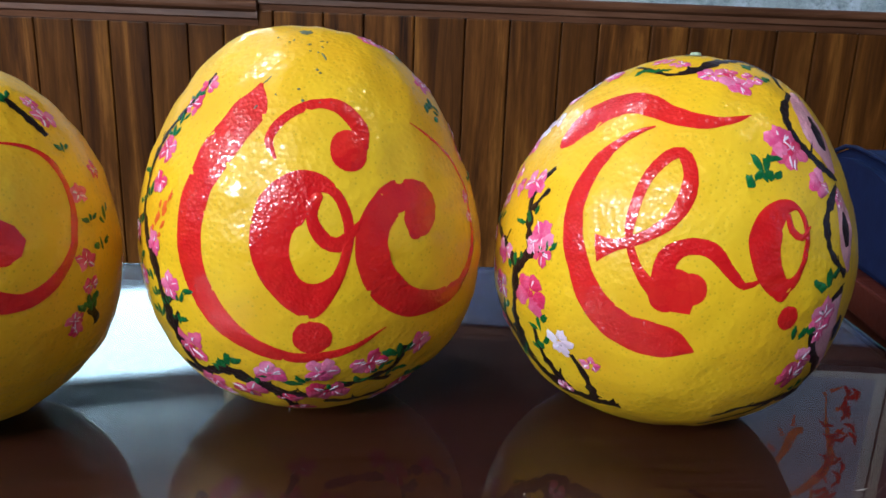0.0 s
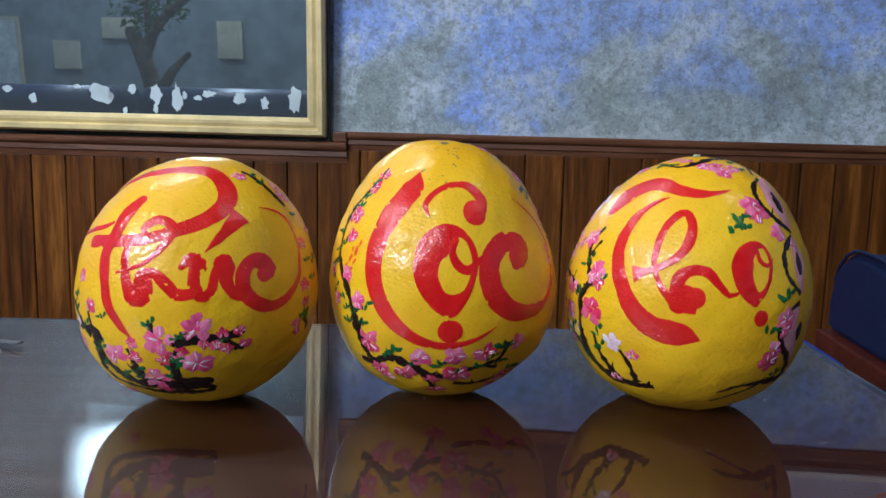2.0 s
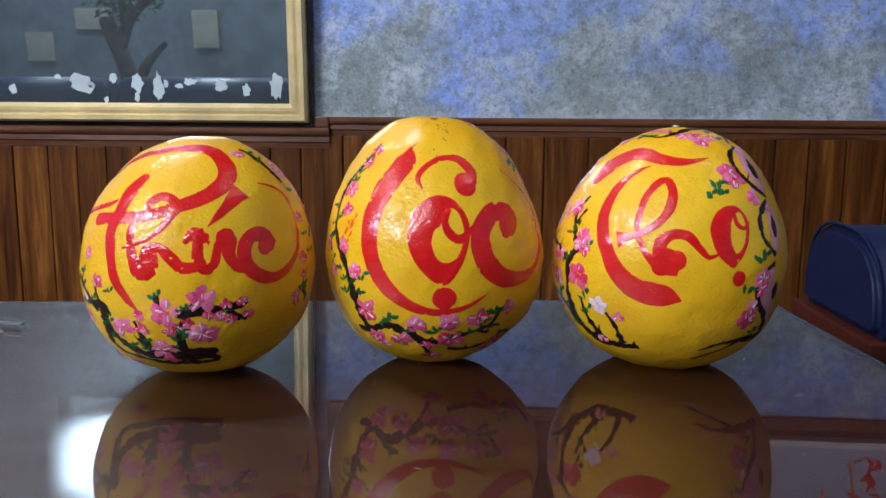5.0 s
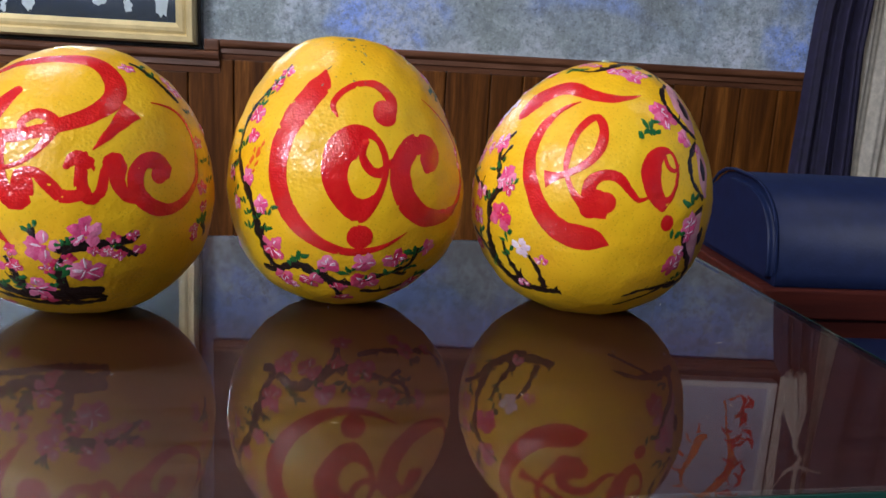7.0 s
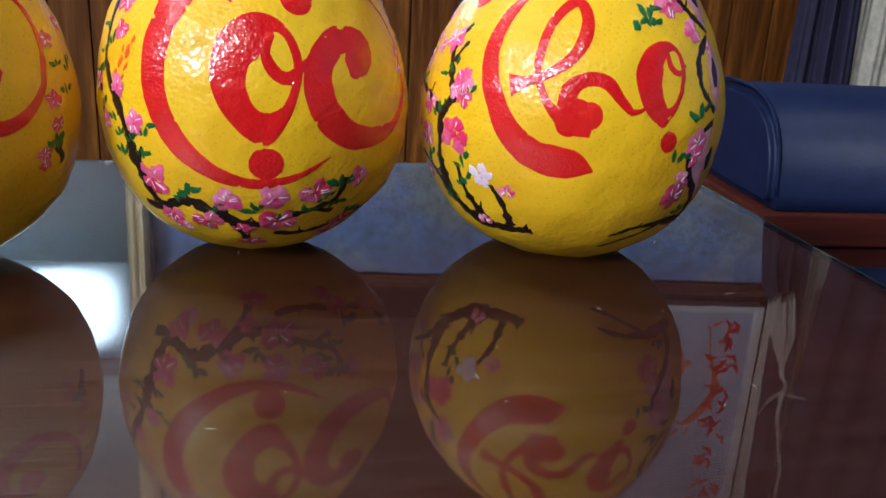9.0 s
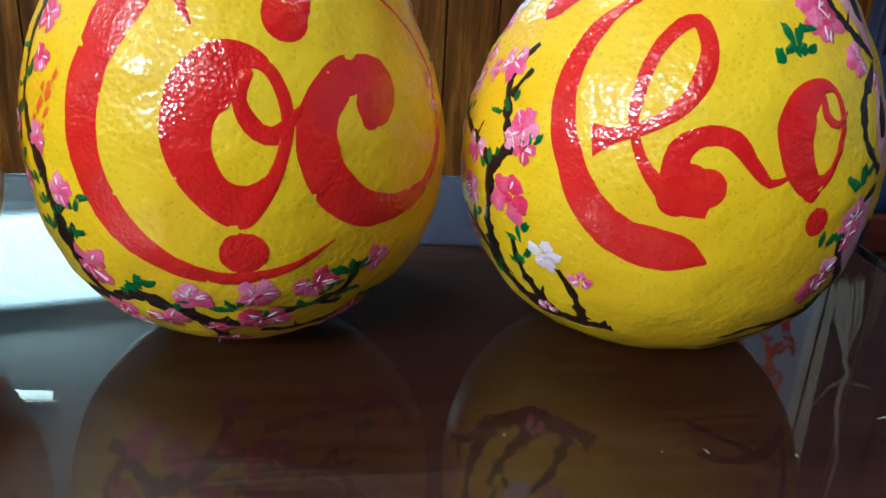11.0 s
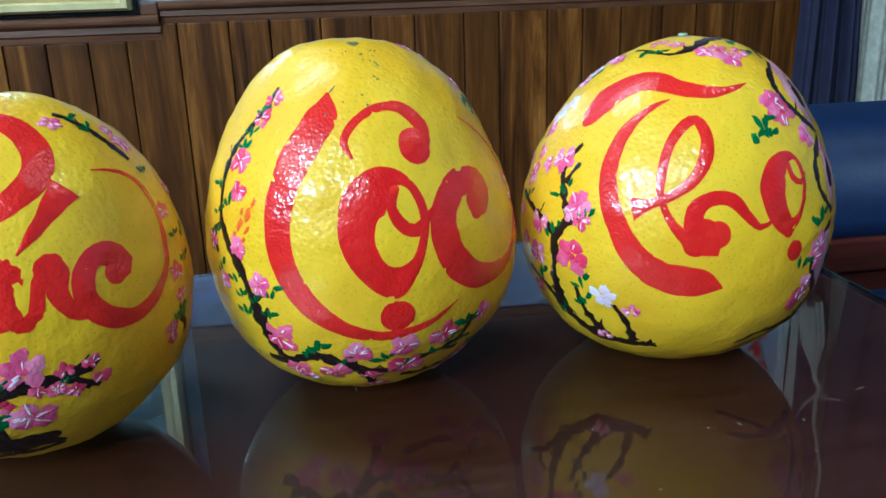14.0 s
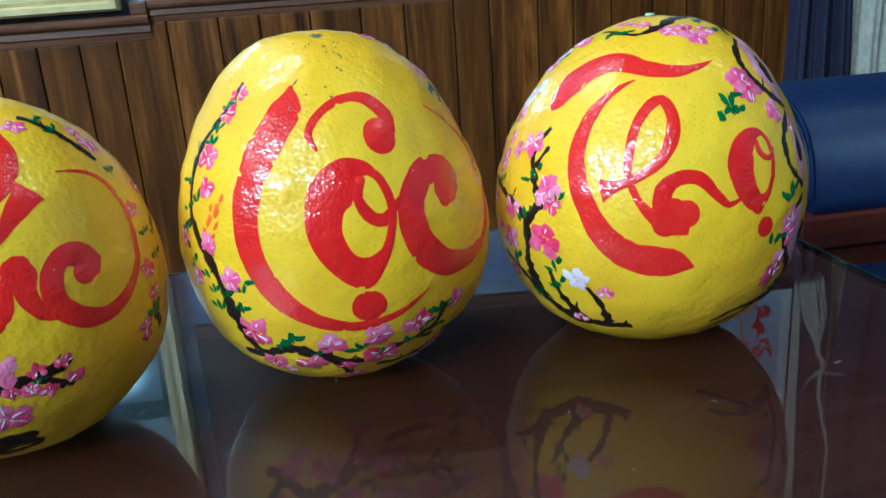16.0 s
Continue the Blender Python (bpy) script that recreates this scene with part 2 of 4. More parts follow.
def box(x0, x1, y0, y1, z0, z1, bevel=0.0, bm=None, segments=2):
    bm = bm or bmesh.new()
    r = bmesh.ops.create_cube(bm, size=1, matrix=Matrix.LocRotScale(((x0 + x1) / 2, (y0 + y1) / 2, (z0 + z1) / 2), None, (x1 - x0, y1 - y0, z1 - z0)))
    if bevel:
        edges = list({e for v in r["verts"] for e in v.link_edges})
        bmesh.ops.bevel(bm, geom=edges, offset=bevel, segments=segments, affect="EDGES", profile=0.6)
    return bm


def sweep(profile, x0, x1, bm=None):
    """A moulding along x with a closed (y, z) profile."""
    bm = bm or bmesh.new()
    a = [bm.verts.new((x0, y, z)) for y, z in profile]
    b = [bm.verts.new((x1, y, z)) for y, z in profile]
    n = len(profile)
    for i in range(n):
        bm.faces.new((a[i], a[(i + 1) % n], b[(i + 1) % n], b[i]))
    bm.faces.new(a[::-1])
    bm.faces.new(b)
    bmesh.ops.recalc_face_normals(bm, faces=bm.faces)
    return bm


def structure(name, bm, material, label, smooth=False, category=""):
    return tagged(part(name, bm, material, None, "", smooth), label, category or name.split("_")[0], "", "structure")


# ---- the room ----
structure("floor", box(LEFT - 0.2, RIGHT + 0.2, BACK - 0.2, WALL + 0.2, -0.1, 0.0), FLOORTILE, "brown tiled floor of the room")
structure("ceiling", box(LEFT - 0.2, RIGHT + 0.2, BACK - 0.2, WALL + 0.2, CEIL, CEIL + 0.1), CEILING, "plain grey painted ceiling")
structure("wall_north", box(LEFT, RIGHT, WALL, WALL + 0.2, 0.0, CEIL), PAINT, "wall sponged in blue, grey and white paint", category="wall")
structure("wall_west", box(LEFT - 0.2, LEFT, BACK - 0.2, WALL + 0.2, 0, CEIL), PAINT, "side wall sponged in blue-grey paint", category="wall")
structure("wall_east", box(RIGHT, RIGHT + 0.2, BACK - 0.2, WALL + 0.2, 0, CEIL), PAINT, "side wall sponged in blue-grey paint", category="wall")
WX0, WX1, WZ0, WZ1 = -3.68, -1.75, 2.44, 3.28
bm = box(LEFT, WX0, BACK - 0.2, BACK, 0, CEIL)
box(WX0, WX1, BACK - 0.2, BACK, 0, WZ0, bm=bm)
box(WX0, WX1, BACK - 0.2, BACK, WZ1, CEIL, bm=bm)
box(WX1, RIGHT, BACK - 0.2, BACK, 0, CEIL, bm=bm)
structure("wall_south", bm, TEAL, "dim teal-grey back wall with a high window", category="wall")
structure("backdrop", box(LEFT - 3, RIGHT + 3, BACK - 1.2, BACK - 1.15, -0.1, 6), glow("hazy_daylight", (0.80, 0.90, 1.0), 0.30), "hazy white daylight outside the window", category="sky")

# wall mirror, leaning slightly forward, in a gilded frame
mirror = thing("wall_mirror", "large wall mirror in a gilded frame with worn silvering", "mirror", pose(-1.27, WALL - 0.030, 0.935, 3.0, 0, 0))
MW, MH, MB = 0.77, 1.35, 0.048
prof = [(0.0, 0.0), (-0.020, 0.0), (-0.030, 0.006), (-0.030, 0.018), (-0.022, 0.022), (-0.026, 0.030), (-0.026, 0.038), (-0.014, 0.048), (0.0, 0.048)]


def frame_side(length, m):
    """One mitred side of a frame, its outer edge along x."""
    bm = bmesh.new()
    a = [bm.verts.new((-length / 2 + z, y, z)) for y, z in prof]
    b = [bm.verts.new((length / 2 - z, y, z)) for y, z in prof]
    n = len(prof)
    for i in range(n):
        bm.faces.new((a[i], a[(i + 1) % n], b[(i + 1) % n], b[i]))
    bm.faces.new(a[::-1])
    bm.faces.new(b)
    bmesh.ops.recalc_face_normals(bm, faces=bm.faces)
    bm.transform(m)
    return bm


part("frame_side", frame_side(2 * MW, Matrix()), GOLD, mirror)
part("frame_side", frame_side(2 * MW, pose(0, 0, MH, 0, 180, 0)), GOLD, mirror)
part("frame_side", frame_side(MH, pose(MW, 0, MH / 2, 0, -90, 0)), GOLD, mirror)
part("frame_side", frame_side(MH, pose(-MW, 0, MH / 2, 0, 90, 0)), GOLD, mirror)
part("backing_board", box(-MW + 0.004, MW + 0.006, 0.0, 0.014, -0.006, MH), DARKEDGE, mirror)
part("mirror_glass", box(-MW + 0.04, MW - 0.04, -0.010, -0.004, 0.04, MH - 0.04), SILVER, mirror, "silvered glass reflecting the room")
rng = random.Random(4)
for bx, bz, bw, bh in (
    (0.169, 0.078, 0.062, 0.053), (0.194, 0.073, 0.019, 0.015), (0.254, 0.091, 0.021, 0.026), (0.319, 0.079, 0.030, 0.050),
    (0.317, 0.043, 0.014, 0.022), (0.233, 0.036, 0.014, 0.018), (0.376, 0.068, 0.027, 0.071), (0.396, 0.079, 0.012, 0.021),
    (0.432, 0.072, 0.022, 0.011), (0.460, 0.083, 0.034, 0.017), (0.543, 0.072, 0.031, 0.029), (0.609, 0.062, 0.020, 0.032),
    (0.689, 0.072, 0.034, 0.061), (-0.022, 0.063, 0.021, 0.025), (-0.091, 0.085, 0.027, 0.018), (0.104, 0.095, 0.019, 0.012)):
    bm = bmesh.new()
    n = 18
    ring = []
    for i in range(n):
        a = 2 * math.pi * i / n
        r = 0.5 * (0.75 + 0.5 * rng.random())
        ring.append(bm.verts.new((bx + bw * r * math.cos(a), -0.0104, bz + 0.02 + bh * r * math.sin(a))))
    f = bm.faces.new(ring)
    bmesh.ops.recalc_face_normals(bm, faces=bm.faces)
    part("bare_blotch", bm, BLOTCH, mirror)

# framed dragon print, hung above the upper rail
print_ob = thing("framed_print", "pale framed print with an orange dragon and red characters", "picture", pose(0.831, WALL - 0.03, 1.376))
PW, PH = 0.225, 0.75
for bm in (box(-PW, PW, -0.018, 0.018, 0, 0.018, 0.003), box(-PW, PW, -0.018, 0.018, PH - 0.018, PH, 0.003),
           box(PW - 0.018, PW, -0.018, 0.018, 0.018, PH - 0.018, 0.003), box(-PW, -PW + 0.018, -0.018, 0.018, 0.018, PH - 0.018, 0.003)):
    part("frame_side", bm, WHITE, print_ob)
part("paper", box(-PW + 0.018, PW - 0.018, 0.0, 0.016, 0.018, PH - 0.018), PAPER, print_ob)


def flat_stroke(bm, pts, y):
    """A brush stroke on a flat sheet, from rows of x, z, width."""
    last = None
    for i, (x, z, w) in enumerate(pts):
        x0, z0, _ = pts[max(i - 1, 0)]
        x1, z1, _ = pts[min(i + 1, len(pts) - 1)]
        d = Vector((x1 - x0, z1 - z0)).normalized() * w / 2
        pair = bm.verts.new((x - d.y, y, z + d.x)), bm.verts.new((x + d.y, y, z - d.x))
        if last:
            bm.faces.new((last[0], last[1], pair[1], pair[0]))
        last = pair


bm = bmesh.new()
curl = [(0.065 + 0.060 * math.cos(a) * (1 + 0.25 * math.sin(3 * a)), 0.20 + 0.12 * math.sin(a) + 0.02 * a, 0.014 + 0.010 * math.sin(a * 2)) for a in np.linspace(-1.2, 4.6, 40)]
flat_stroke(bm, curl, -0.0015)
for i in range(14):
    a = -1.0 + i * 0.4
    x, z = 0.065 + 0.072 * math.cos(a), 0.20 + 0.14 * math.sin(a) + 0.02 * a
    flat_stroke(bm, [(x, z, 0.012), (x + 0.03 * math.cos(a + 0.5), z + 0.03 * math.sin(a + 0.5), 0.002)], -0.002)
part("dragon_drawing", bm, ORANGE, print_ob)
rng = random.Random(8)
for k in range(6):
    for s in range(7):
        bm = bmesh.new()
        x, z = 0.145 + 0.045 * (rng.random() - 0.5), 0.075 + 0.095 * k + 0.065 * (rng.random() - 0.5)
        a = rng.random() * 3.1
        flat_stroke(bm, [(x, z, 0.004), (x + 0.022 * math.cos(a), z + 0.022 * math.sin(a), 0.013), (x + 0.04 * math.cos(a + 0.4), z + 0.04 * math.sin(a + 0.4), 0.003)], -0.002 - 0.0003 * s)
        part("red_brush_mark", bm, RED, print_ob)

# mouldings: upper rail, chair rail with its step under the mirror
LOW = WALL - 0.012


def rail_profile(z0, z1, out):
    h = z1 - z0
    return [(WALL, z0), (WALL - out * 0.55, z0), (WALL - out * 0.6, z0 + h * 0.25), (WALL - out * 0.75, z0 + h * 0.32), (WALL - out * 0.72, z0 + h * 0.55),
            (WALL - out * 0.95, z0 + h * 0.68), (WALL - out, z0 + h * 0.8), (WALL - out, z0 + h * 0.95), (WALL - out * 0.9, z1), (WALL, z1)]


structure("trim_chair_rail", sweep(rail_profile(0.903, 0.950, 0.034), -0.447, RIGHT), RAIL, "moulded brown wooden chair rail along the wall", category="trim")
structure("trim_chair_rail_low", sweep(rail_profile(0.868, 0.922, 0.038), LEFT, -0.449), RAIL, "moulded brown wooden rail stepping down under the mirror", category="trim")
structure("trim_rail_step", box(-0.485, -0.4485, WALL - 0.036, WALL - 0.001, 0.922, 0.950, 0.004), RAIL, "short upright step of the brown chair rail", category="trim")
structure("trim_upper_rail", sweep(rail_profile(1.330, 1.358, 0.02), -0.47, RIGHT), RAIL, "dark brown upper wall rail", category="trim")
structure("wall_upper_panel", box(-0.47, RIGHT, WALL - 0.012, WALL - 0.001, 1.359, CEIL - 0.002), wood_material("dark_upper_panel", (0.010, 0.004, 0.0025), (0.026, 0.009, 0.005), (0.040, 0.015, 0.008), 0.5, 2, 1.0, 0.1), "dark brown upper wood panelling", category="wall")

# unseen dark boards, added to cut light bouncing up under the fruit
structure("wainscot_south", box(LEFT, RIGHT, BACK, BACK + 0.012, 0.0, 0.60), PLANK, "unseen dark brown wainscot added on the back wall to cut bounce", category="wainscot")
structure("wainscot_west", box(LEFT, LEFT + 0.012, BACK + 0.012, WALL - 0.03, 0.0, 0.86), PLANK, "unseen dark brown wainscot added on the side wall to cut bounce", category="wainscot")
structure("wainscot_east", box(RIGHT - 0.012, RIGHT, BACK + 0.012, WALL - 0.05, 0.0, 0.90), PLANK, "unseen dark brown wainscot added on the side wall to cut bounce", category="wainscot")

# dining table with a sheet of glass, wet-bonded to the lacquer below it
table = thing("table", "dark red-brown lacquered wooden table under a glass sheet", "table", pose(0.415, 0.247, 0, 0, 0, 7.2))
TL, TD = 2.1, 0.585
part("tabletop", box(-TL, -0.004, 0.004, TD - 0.004, TABLE - 0.048, TABLE - 0.0085, 0.006), TABLEWOOD, table)
part("apron", box(-TL + 0.06, -0.06, 0.06, 0.08, TABLE - 0.14, TABLE - 0.05), TABLEWOOD, table)
part("apron", box(-TL + 0.06, -0.06, TD - 0.08, TD - 0.06, TABLE - 0.14, TABLE - 0.05), TABLEWOOD, table)
for x in (-TL + 0.08, -0.08):
    for y in (0.08, TD - 0.08):
        part("leg", box(x - 0.03, x + 0.03, y - 0.03, y + 0.03, 0.001, TABLE - 0.049, 0.004), TABLEWOOD, table)
bm = box(-TL, 0, 0, TD, TABLE - 0.0082, TABLE)
bm.normal_update()
bmesh.ops.delete(bm, geom=[f for f in bm.faces if f.normal.z < -0.5], context="FACES_ONLY")
glass_ob = part("glass_sheet", bm, GLASS, None)
glass_ob.matrix_world = table.matrix_world
glass_ob.visible_shadow = False
tagged(glass_ob, "clear glass sheet with a green edge on the table", "glass sheet")
for nm, bm in (("polished_edge", box(-TL, 0.0015, -0.002, -0.0002, TABLE - 0.0078, TABLE - 0.0004)), ("polished_edge", box(0.0002, 0.002, 0, TD, TABLE - 0.0078, TABLE - 0.0004)),
               ("polished_edge", box(-TL, 0.0015, TD + 0.0002, TD + 0.002, TABLE - 0.0078, TABLE - 0.0004))):
    part(nm, bm, GLASSEDGE, glass_ob)

# booth bench beside the table
bench = thing("booth_bench", "maroon wooden booth bench with navy vinyl backrest roll", "bench", pose(0.575, 1.07, 0, 0, 0, 3))
bm = bmesh.new()
prof2 = [(0.0, 0.637)] + [(0.145 - 0.145 * math.cos(a) ** (0.8 if a < 1.5 else 1), 0.641 + 0.146 * math.sin(a) ** 0.75) for a in np.linspace(0.06, 1.5, 18)] + [(0.185, 0.788), (0.215, 0.784), (0.245, 0.772), (0.268, 0.752), (0.283, 0.724), (0.29, 0.69), (0.29, 0.637)]
sweep(prof2, 0.0, 1.9, bm)
edges = [e for e in bm.edges if abs(e.verts[0].co.x) < 1e-6 and abs(e.verts[1].co.x) < 1e-6]
bmesh.ops.bevel(bm, geom=edges, offset=0.012, segments=4, affect="EDGES")
roll = part("backrest_roll", bm, VINYL, bench, "padded navy vinyl roll", True)
for p in roll.data.polygons:
    p.use_smooth = abs(p.normal.x) < 0.9
bm = bmesh.new()
seam = [(0.008, y - (0.145 - y) * 0.012, z + 0.0035) for y, z in prof2[1:-2]]
last = None
for x, y, z in seam:
    ring = [bm.verts.new((x + 0.003 * math.cos(a), y + 0.003 * math.sin(a) * 0.5, z + 0.003 * math.sin(a))) for a in np.linspace(0, 2 * math.pi, 7)[:-1]]
    if last:
        for i in range(6):
            bm.faces.new((last[i], last[(i + 1) % 6], ring[(i + 1) % 6], ring[i]))
    last = ring
part("piping", bm, VINYL, bench, "", True)
part("ledge", box(-0.012, 1.9, -0.012, 0.302, 0.590, 0.636, 0.004), MAROON, bench)
part("body", box(0.0, 1.9, 0.0, 0.29, 0.0, 0.5895), MAROON, bench)
part("seat_base", box(0.02, 1.9, -0.48, -0.001, 0.0, 0.419), MAROON, bench)
part("seat_cushion", box(0.02, 1.9, -0.50, -0.001, 0.42, 0.565, 0.03, None, 4), VINYL, bench, "navy vinyl cushion", True)

# curtain at the end of the wall
curtain = thing("curtain", "purple and cream gathered cloth curtain by the wall", "curtain", pose(0, WALL - 0.10, 0))


def along(edge, z):
    """x of a cloth edge at height z, between its turning points."""
    return float(np.interp(z, [p for p, _ in edge], [q for _, q in edge]))


def drape(left, right, z0, z1, amp, waves, seed, y=0.0):
    """Gathered cloth between two edges that need not hang plumb."""
    bm = bmesh.new()
    nx, nz, g = 72, 60, random.Random(seed).random() * 9
    grid = []
    for j in range(nz + 1):
        v = j / nz
        z = z0 + (z1 - z0) * v
        x0, x1 = along(left, z), along(right, z)
        row = []
        for i in range(nx + 1):
            u = i / nx
            s = 0.8 + 0.4 * v
            row.append(bm.verts.new((x0 + (x1 - x0) * u, y + amp * s * math.sin(u * waves * 6.283 + g + 0.7 * math.sin(3 * v + g)) + 0.4 * amp * math.sin(u * waves * 15 + g + 2 * v), z)))
        grid.append(row)
    for j in range(nz):
        for i in range(nx):
            bm.faces.new((grid[j][i], grid[j][i + 1], grid[j + 1][i + 1], grid[j + 1][i]))
    return bm


EDGE_A = [(0.0, 0.965), (0.70, 0.979), (1.09, 0.989), (1.19, 1.0), (1.30, 1.018), (1.37, 1.062), (2.5, 1.09)]
EDGE_B = [(0.0, 1.165), (0.72, 1.139), (1.01, 1.122), (1.16, 1.130), (2.5, 1.135)]
EDGE_C = [(0.0, 1.30), (0.72, 1.241), (1.02, 1.206), (1.16, 1.172), (1.5, 1.145), (2.5, 1.11)]
part("purple_panel", drape(EDGE_A, EDGE_B, 0.02, 2.5, 0.014, 3.0, 1), PURPLE, curtain, "", True)
part("cream_panel", drape([(0, 1.06)], [(0, 1.36)], 0.02, 2.5, 0.012, 5.0, 2, 0.04), CREAM, curtain, "pale cream cloth", True)
part("purple_panel", drape(EDGE_C, [(0, 2.3)], 0.02, 2.5, 0.016, 12, 3, -0.03), PURPLE, curtain, "", True)
part("curtain_rod", box(0.9, 2.35, -0.012, 0.012, 2.5, 2.525, 0.006), RAIL, curtain)

# things behind, seen in the mirror
for i, (sx, sw) in enumerate(((-3.25, 1.0), (-2.15, 1.15))):
    sofa = thing("booth_sofa", "navy vinyl booth sofa with a rounded back", "sofa", pose(sx, -0.55, 0), group="booth sofas")
    bm = bmesh.new()
    pr = [(-0.12, 0.40), (-0.12, 0.76)] + [(-0.12 * math.cos(a), 0.76 + 0.10 * math.sin(a)) for a in np.linspace(0.2, math.pi - 0.2, 12)] + [(0.12, 0.76), (0.12, 0.40)]
    sweep(pr, 0, sw, bm)
    part("backrest", bm, VINYL, sofa, "", True)
    part("seat", box(0, sw, -0.55, -0.121, 0.40, 0.46, 0.02), VINYL, sofa)
    part("base", box(0.01, sw - 0.01, -0.53, 0.11, 0, 0.399), MAROON, sofa)
for px, pz, w, h in ((-3.24, 1.08, 0.30, 0.16), (-2.36, 0.94, 0.20, 0.28), (-3.70, 0.84, 0.22, 0.22), (-4.24, 0.62, 0.32, 0.62)):
    fr = thing("wall_picture", "small aged cream picture hung on the back wall", "picture", pose(px, BACK + 0.025, pz), group="pictures on the back wall")
    part("frame", box(-w / 2, w / 2, -0.011, 0.011, 0, h, 0.003), DIMPAPER, fr)
    part("sheet", box(-w / 2 + 0.03, w / 2 - 0.03, 0.0115, 0.014, 0.03, h - 0.03), DIMPAPER if h < 0.3 else PAINT, fr)
plant = thing("potted_tree", "brown-trunked potted tree with a green crown", "plant", pose(-2.30, -0.95, 0) @ Matrix.Scale(0.62, 4))
bm = bmesh.new()
bmesh.ops.create_cone(bm, cap_ends=True, segments=20, radius1=0.13, radius2=0.19, depth=0.36, matrix=pose(0, 0, 0.181))
part("pot", bm, MAROON, plant, "", True)


def limb(bm, pts, r0, r1):
    last, n = None, len(pts)
    for i, p in enumerate(pts):
        p = Vector(p)
        d = (Vector(pts[min(i + 1, n - 1)]) - Vector(pts[max(i - 1, 0)])).normalized()
        a = d.orthogonal().normalized()
        b = d.cross(a)
        r = r0 + (r1 - r0) * i / (n - 1)
        ring = [bm.verts.new(p + r * (a * math.cos(t) + b * math.sin(t))) for t in np.linspace(0, 2 * math.pi, 8)[:-1]]
        if last:
            for k in range(7):
                bm.faces.new((last[k], last[(k + 1) % 7], ring[(k + 1) % 7], ring[k]))
        last = ring


bm = bmesh.new()
limb(bm, [(0.05, 0, 0.3), (0.05, 0, 0.8), (0.03, 0, 1.2), (-0.05, 0, 1.5), (-0.18, 0, 1.86), (-0.19, 0, 1.9)], 0.11, 0.065)
part("trunk", bm, BARK, plant, "", True)
for pts, r0, r1 in (([(-0.08, 0, 1.62), (0.02, 0, 1.85), (0.20, 0, 2.05), (0.45, 0.02, 2.22)], 0.07, 0.035), ([(0.03, 0, 1.25), (0.22, 0.05, 1.50), (0.42, 0.1, 1.66)], 0.07, 0.03),
                    ([(0.04, 0, 1.05), (-0.15, 0.05, 1.2), (-0.34, 0.1, 1.28)], 0.05, 0.02), ([(0.0, 0, 1.8), (0.0, 0.05, 2.1), (0.05, 0, 2.5)], 0.045, 0.015)):
    bm = bmesh.new()
    limb(bm, pts, r0, r1)
    part("branch", bm, BARK, plant, "", True)
# housings out of view for all four lights, two of them added fill
for m in [pose(tx, ty, tz) for tx, ty, tz, watts in TUBES] + [pose(-0.80, BACK, 3.15, -90, 0, 0)]:
    lamp = thing("unseen_tube_lamp", "unseen white tube lamp on a slim housing, lit", "lamp", m, group="tube lamps")
    part("housing", box(-0.62, 0.62, -0.035, 0.035, -0.05, -0.001, 0.008), WHITE, lamp)
    bm = bmesh.new()
    bmesh.ops.create_cone(bm, cap_ends=True, segments=16, radius1=0.014, radius2=0.014, depth=1.18, matrix=pose(0, 0, -0.07, 0, 90, 0))
    part("tube", bm, glow("lit_tube", (1.0, 0.97, 0.92), 12.0), lamp, "glowing white tube", True)

# crown of the potted tree
bm = bmesh.new()
rng = random.Random(5)
for k in range(420):
    a, b, q = rng.random() * 6.283, rng.random() * 3.14, 0.42 * rng.random() ** 0.4
    c = Vector((q * math.cos(a) * math.sin(b), q * math.sin(a) * math.sin(b), 2.15 + 0.7 * q * math.cos(b)))
    d = Vector((rng.random() - 0.5, rng.random() - 0.5, rng.random() - 0.5)).normalized()
    e = d.orthogonal().normalized()
    bm.faces.new([bm.verts.new(c + v) for v in (-d * 0.05, e * 0.018, d * 0.05, -e * 0.018)])
part("crown", bm, plain("dark_green_leaf", (0.03, 0.10, 0.03), 0.5), plant, "dark green leaves")

# keys left on the table
keys = thing("key_bunch", "bunch of silver keys with a black fob", "keys", pose(-0.520, 0.610, TABLE, 0, 0, -42))
STEEL = plain("worn_steel", (0.55, 0.55, 0.53), 0.28, 1.0, 0.0004, 200)
for k, (ang, lift) in enumerate(((0, 0.002), (28, 0.005), (-24, 0.008))):
    bm = box(0.012, 0.050, -0.0035, 0.0035, 0, 0.002, 0.0006)
    for q in range(5):
        box(0.020 + q * 0.006, 0.023 + q * 0.006, 0.0034, 0.0050 + 0.001 * (q % 2), 0.0002, 0.0018, bm=bm)
    bmesh.ops.create_cone(bm, cap_ends=True, segments=20, radius1=0.012, radius2=0.012, depth=0.002, matrix=pose(0.002, 0, 0.001))
    bm.transform(pose(0.006, 0, lift - 0.0015, 0, -2 if k else 0, ang))
    part("key", bm, STEEL, keys)
bm = bmesh.new()
limb(bm, [(0.013 * math.cos(a) - 0.008, 0.013 * math.sin(a), 0.012 + 0.006 * math.sin(a)) for a in np.linspace(0, 6.283, 28)], 0.0011, 0.0011)
part("split_ring", bm, STEEL, keys, "", True)
part("fob", box(-0.062, -0.020, -0.014, 0.014, 0.0005, 0.014, 0.005, None, 3), plain("black_plastic", (0.012, 0.012, 0.013), 0.3), keys, "black plastic fob", True)
bm = bmesh.new()
limb(bm, [(-0.03 + 0.016 * math.cos(a), 0.004 * math.sin(2 * a), 0.030 + 0.022 * math.sin(a)) for a in np.linspace(0, 6.283, 28)], 0.0018, 0.0018)
part("loop", bm, plain("black_cord", (0.01, 0.01, 0.011), 0.5), keys, "", True)

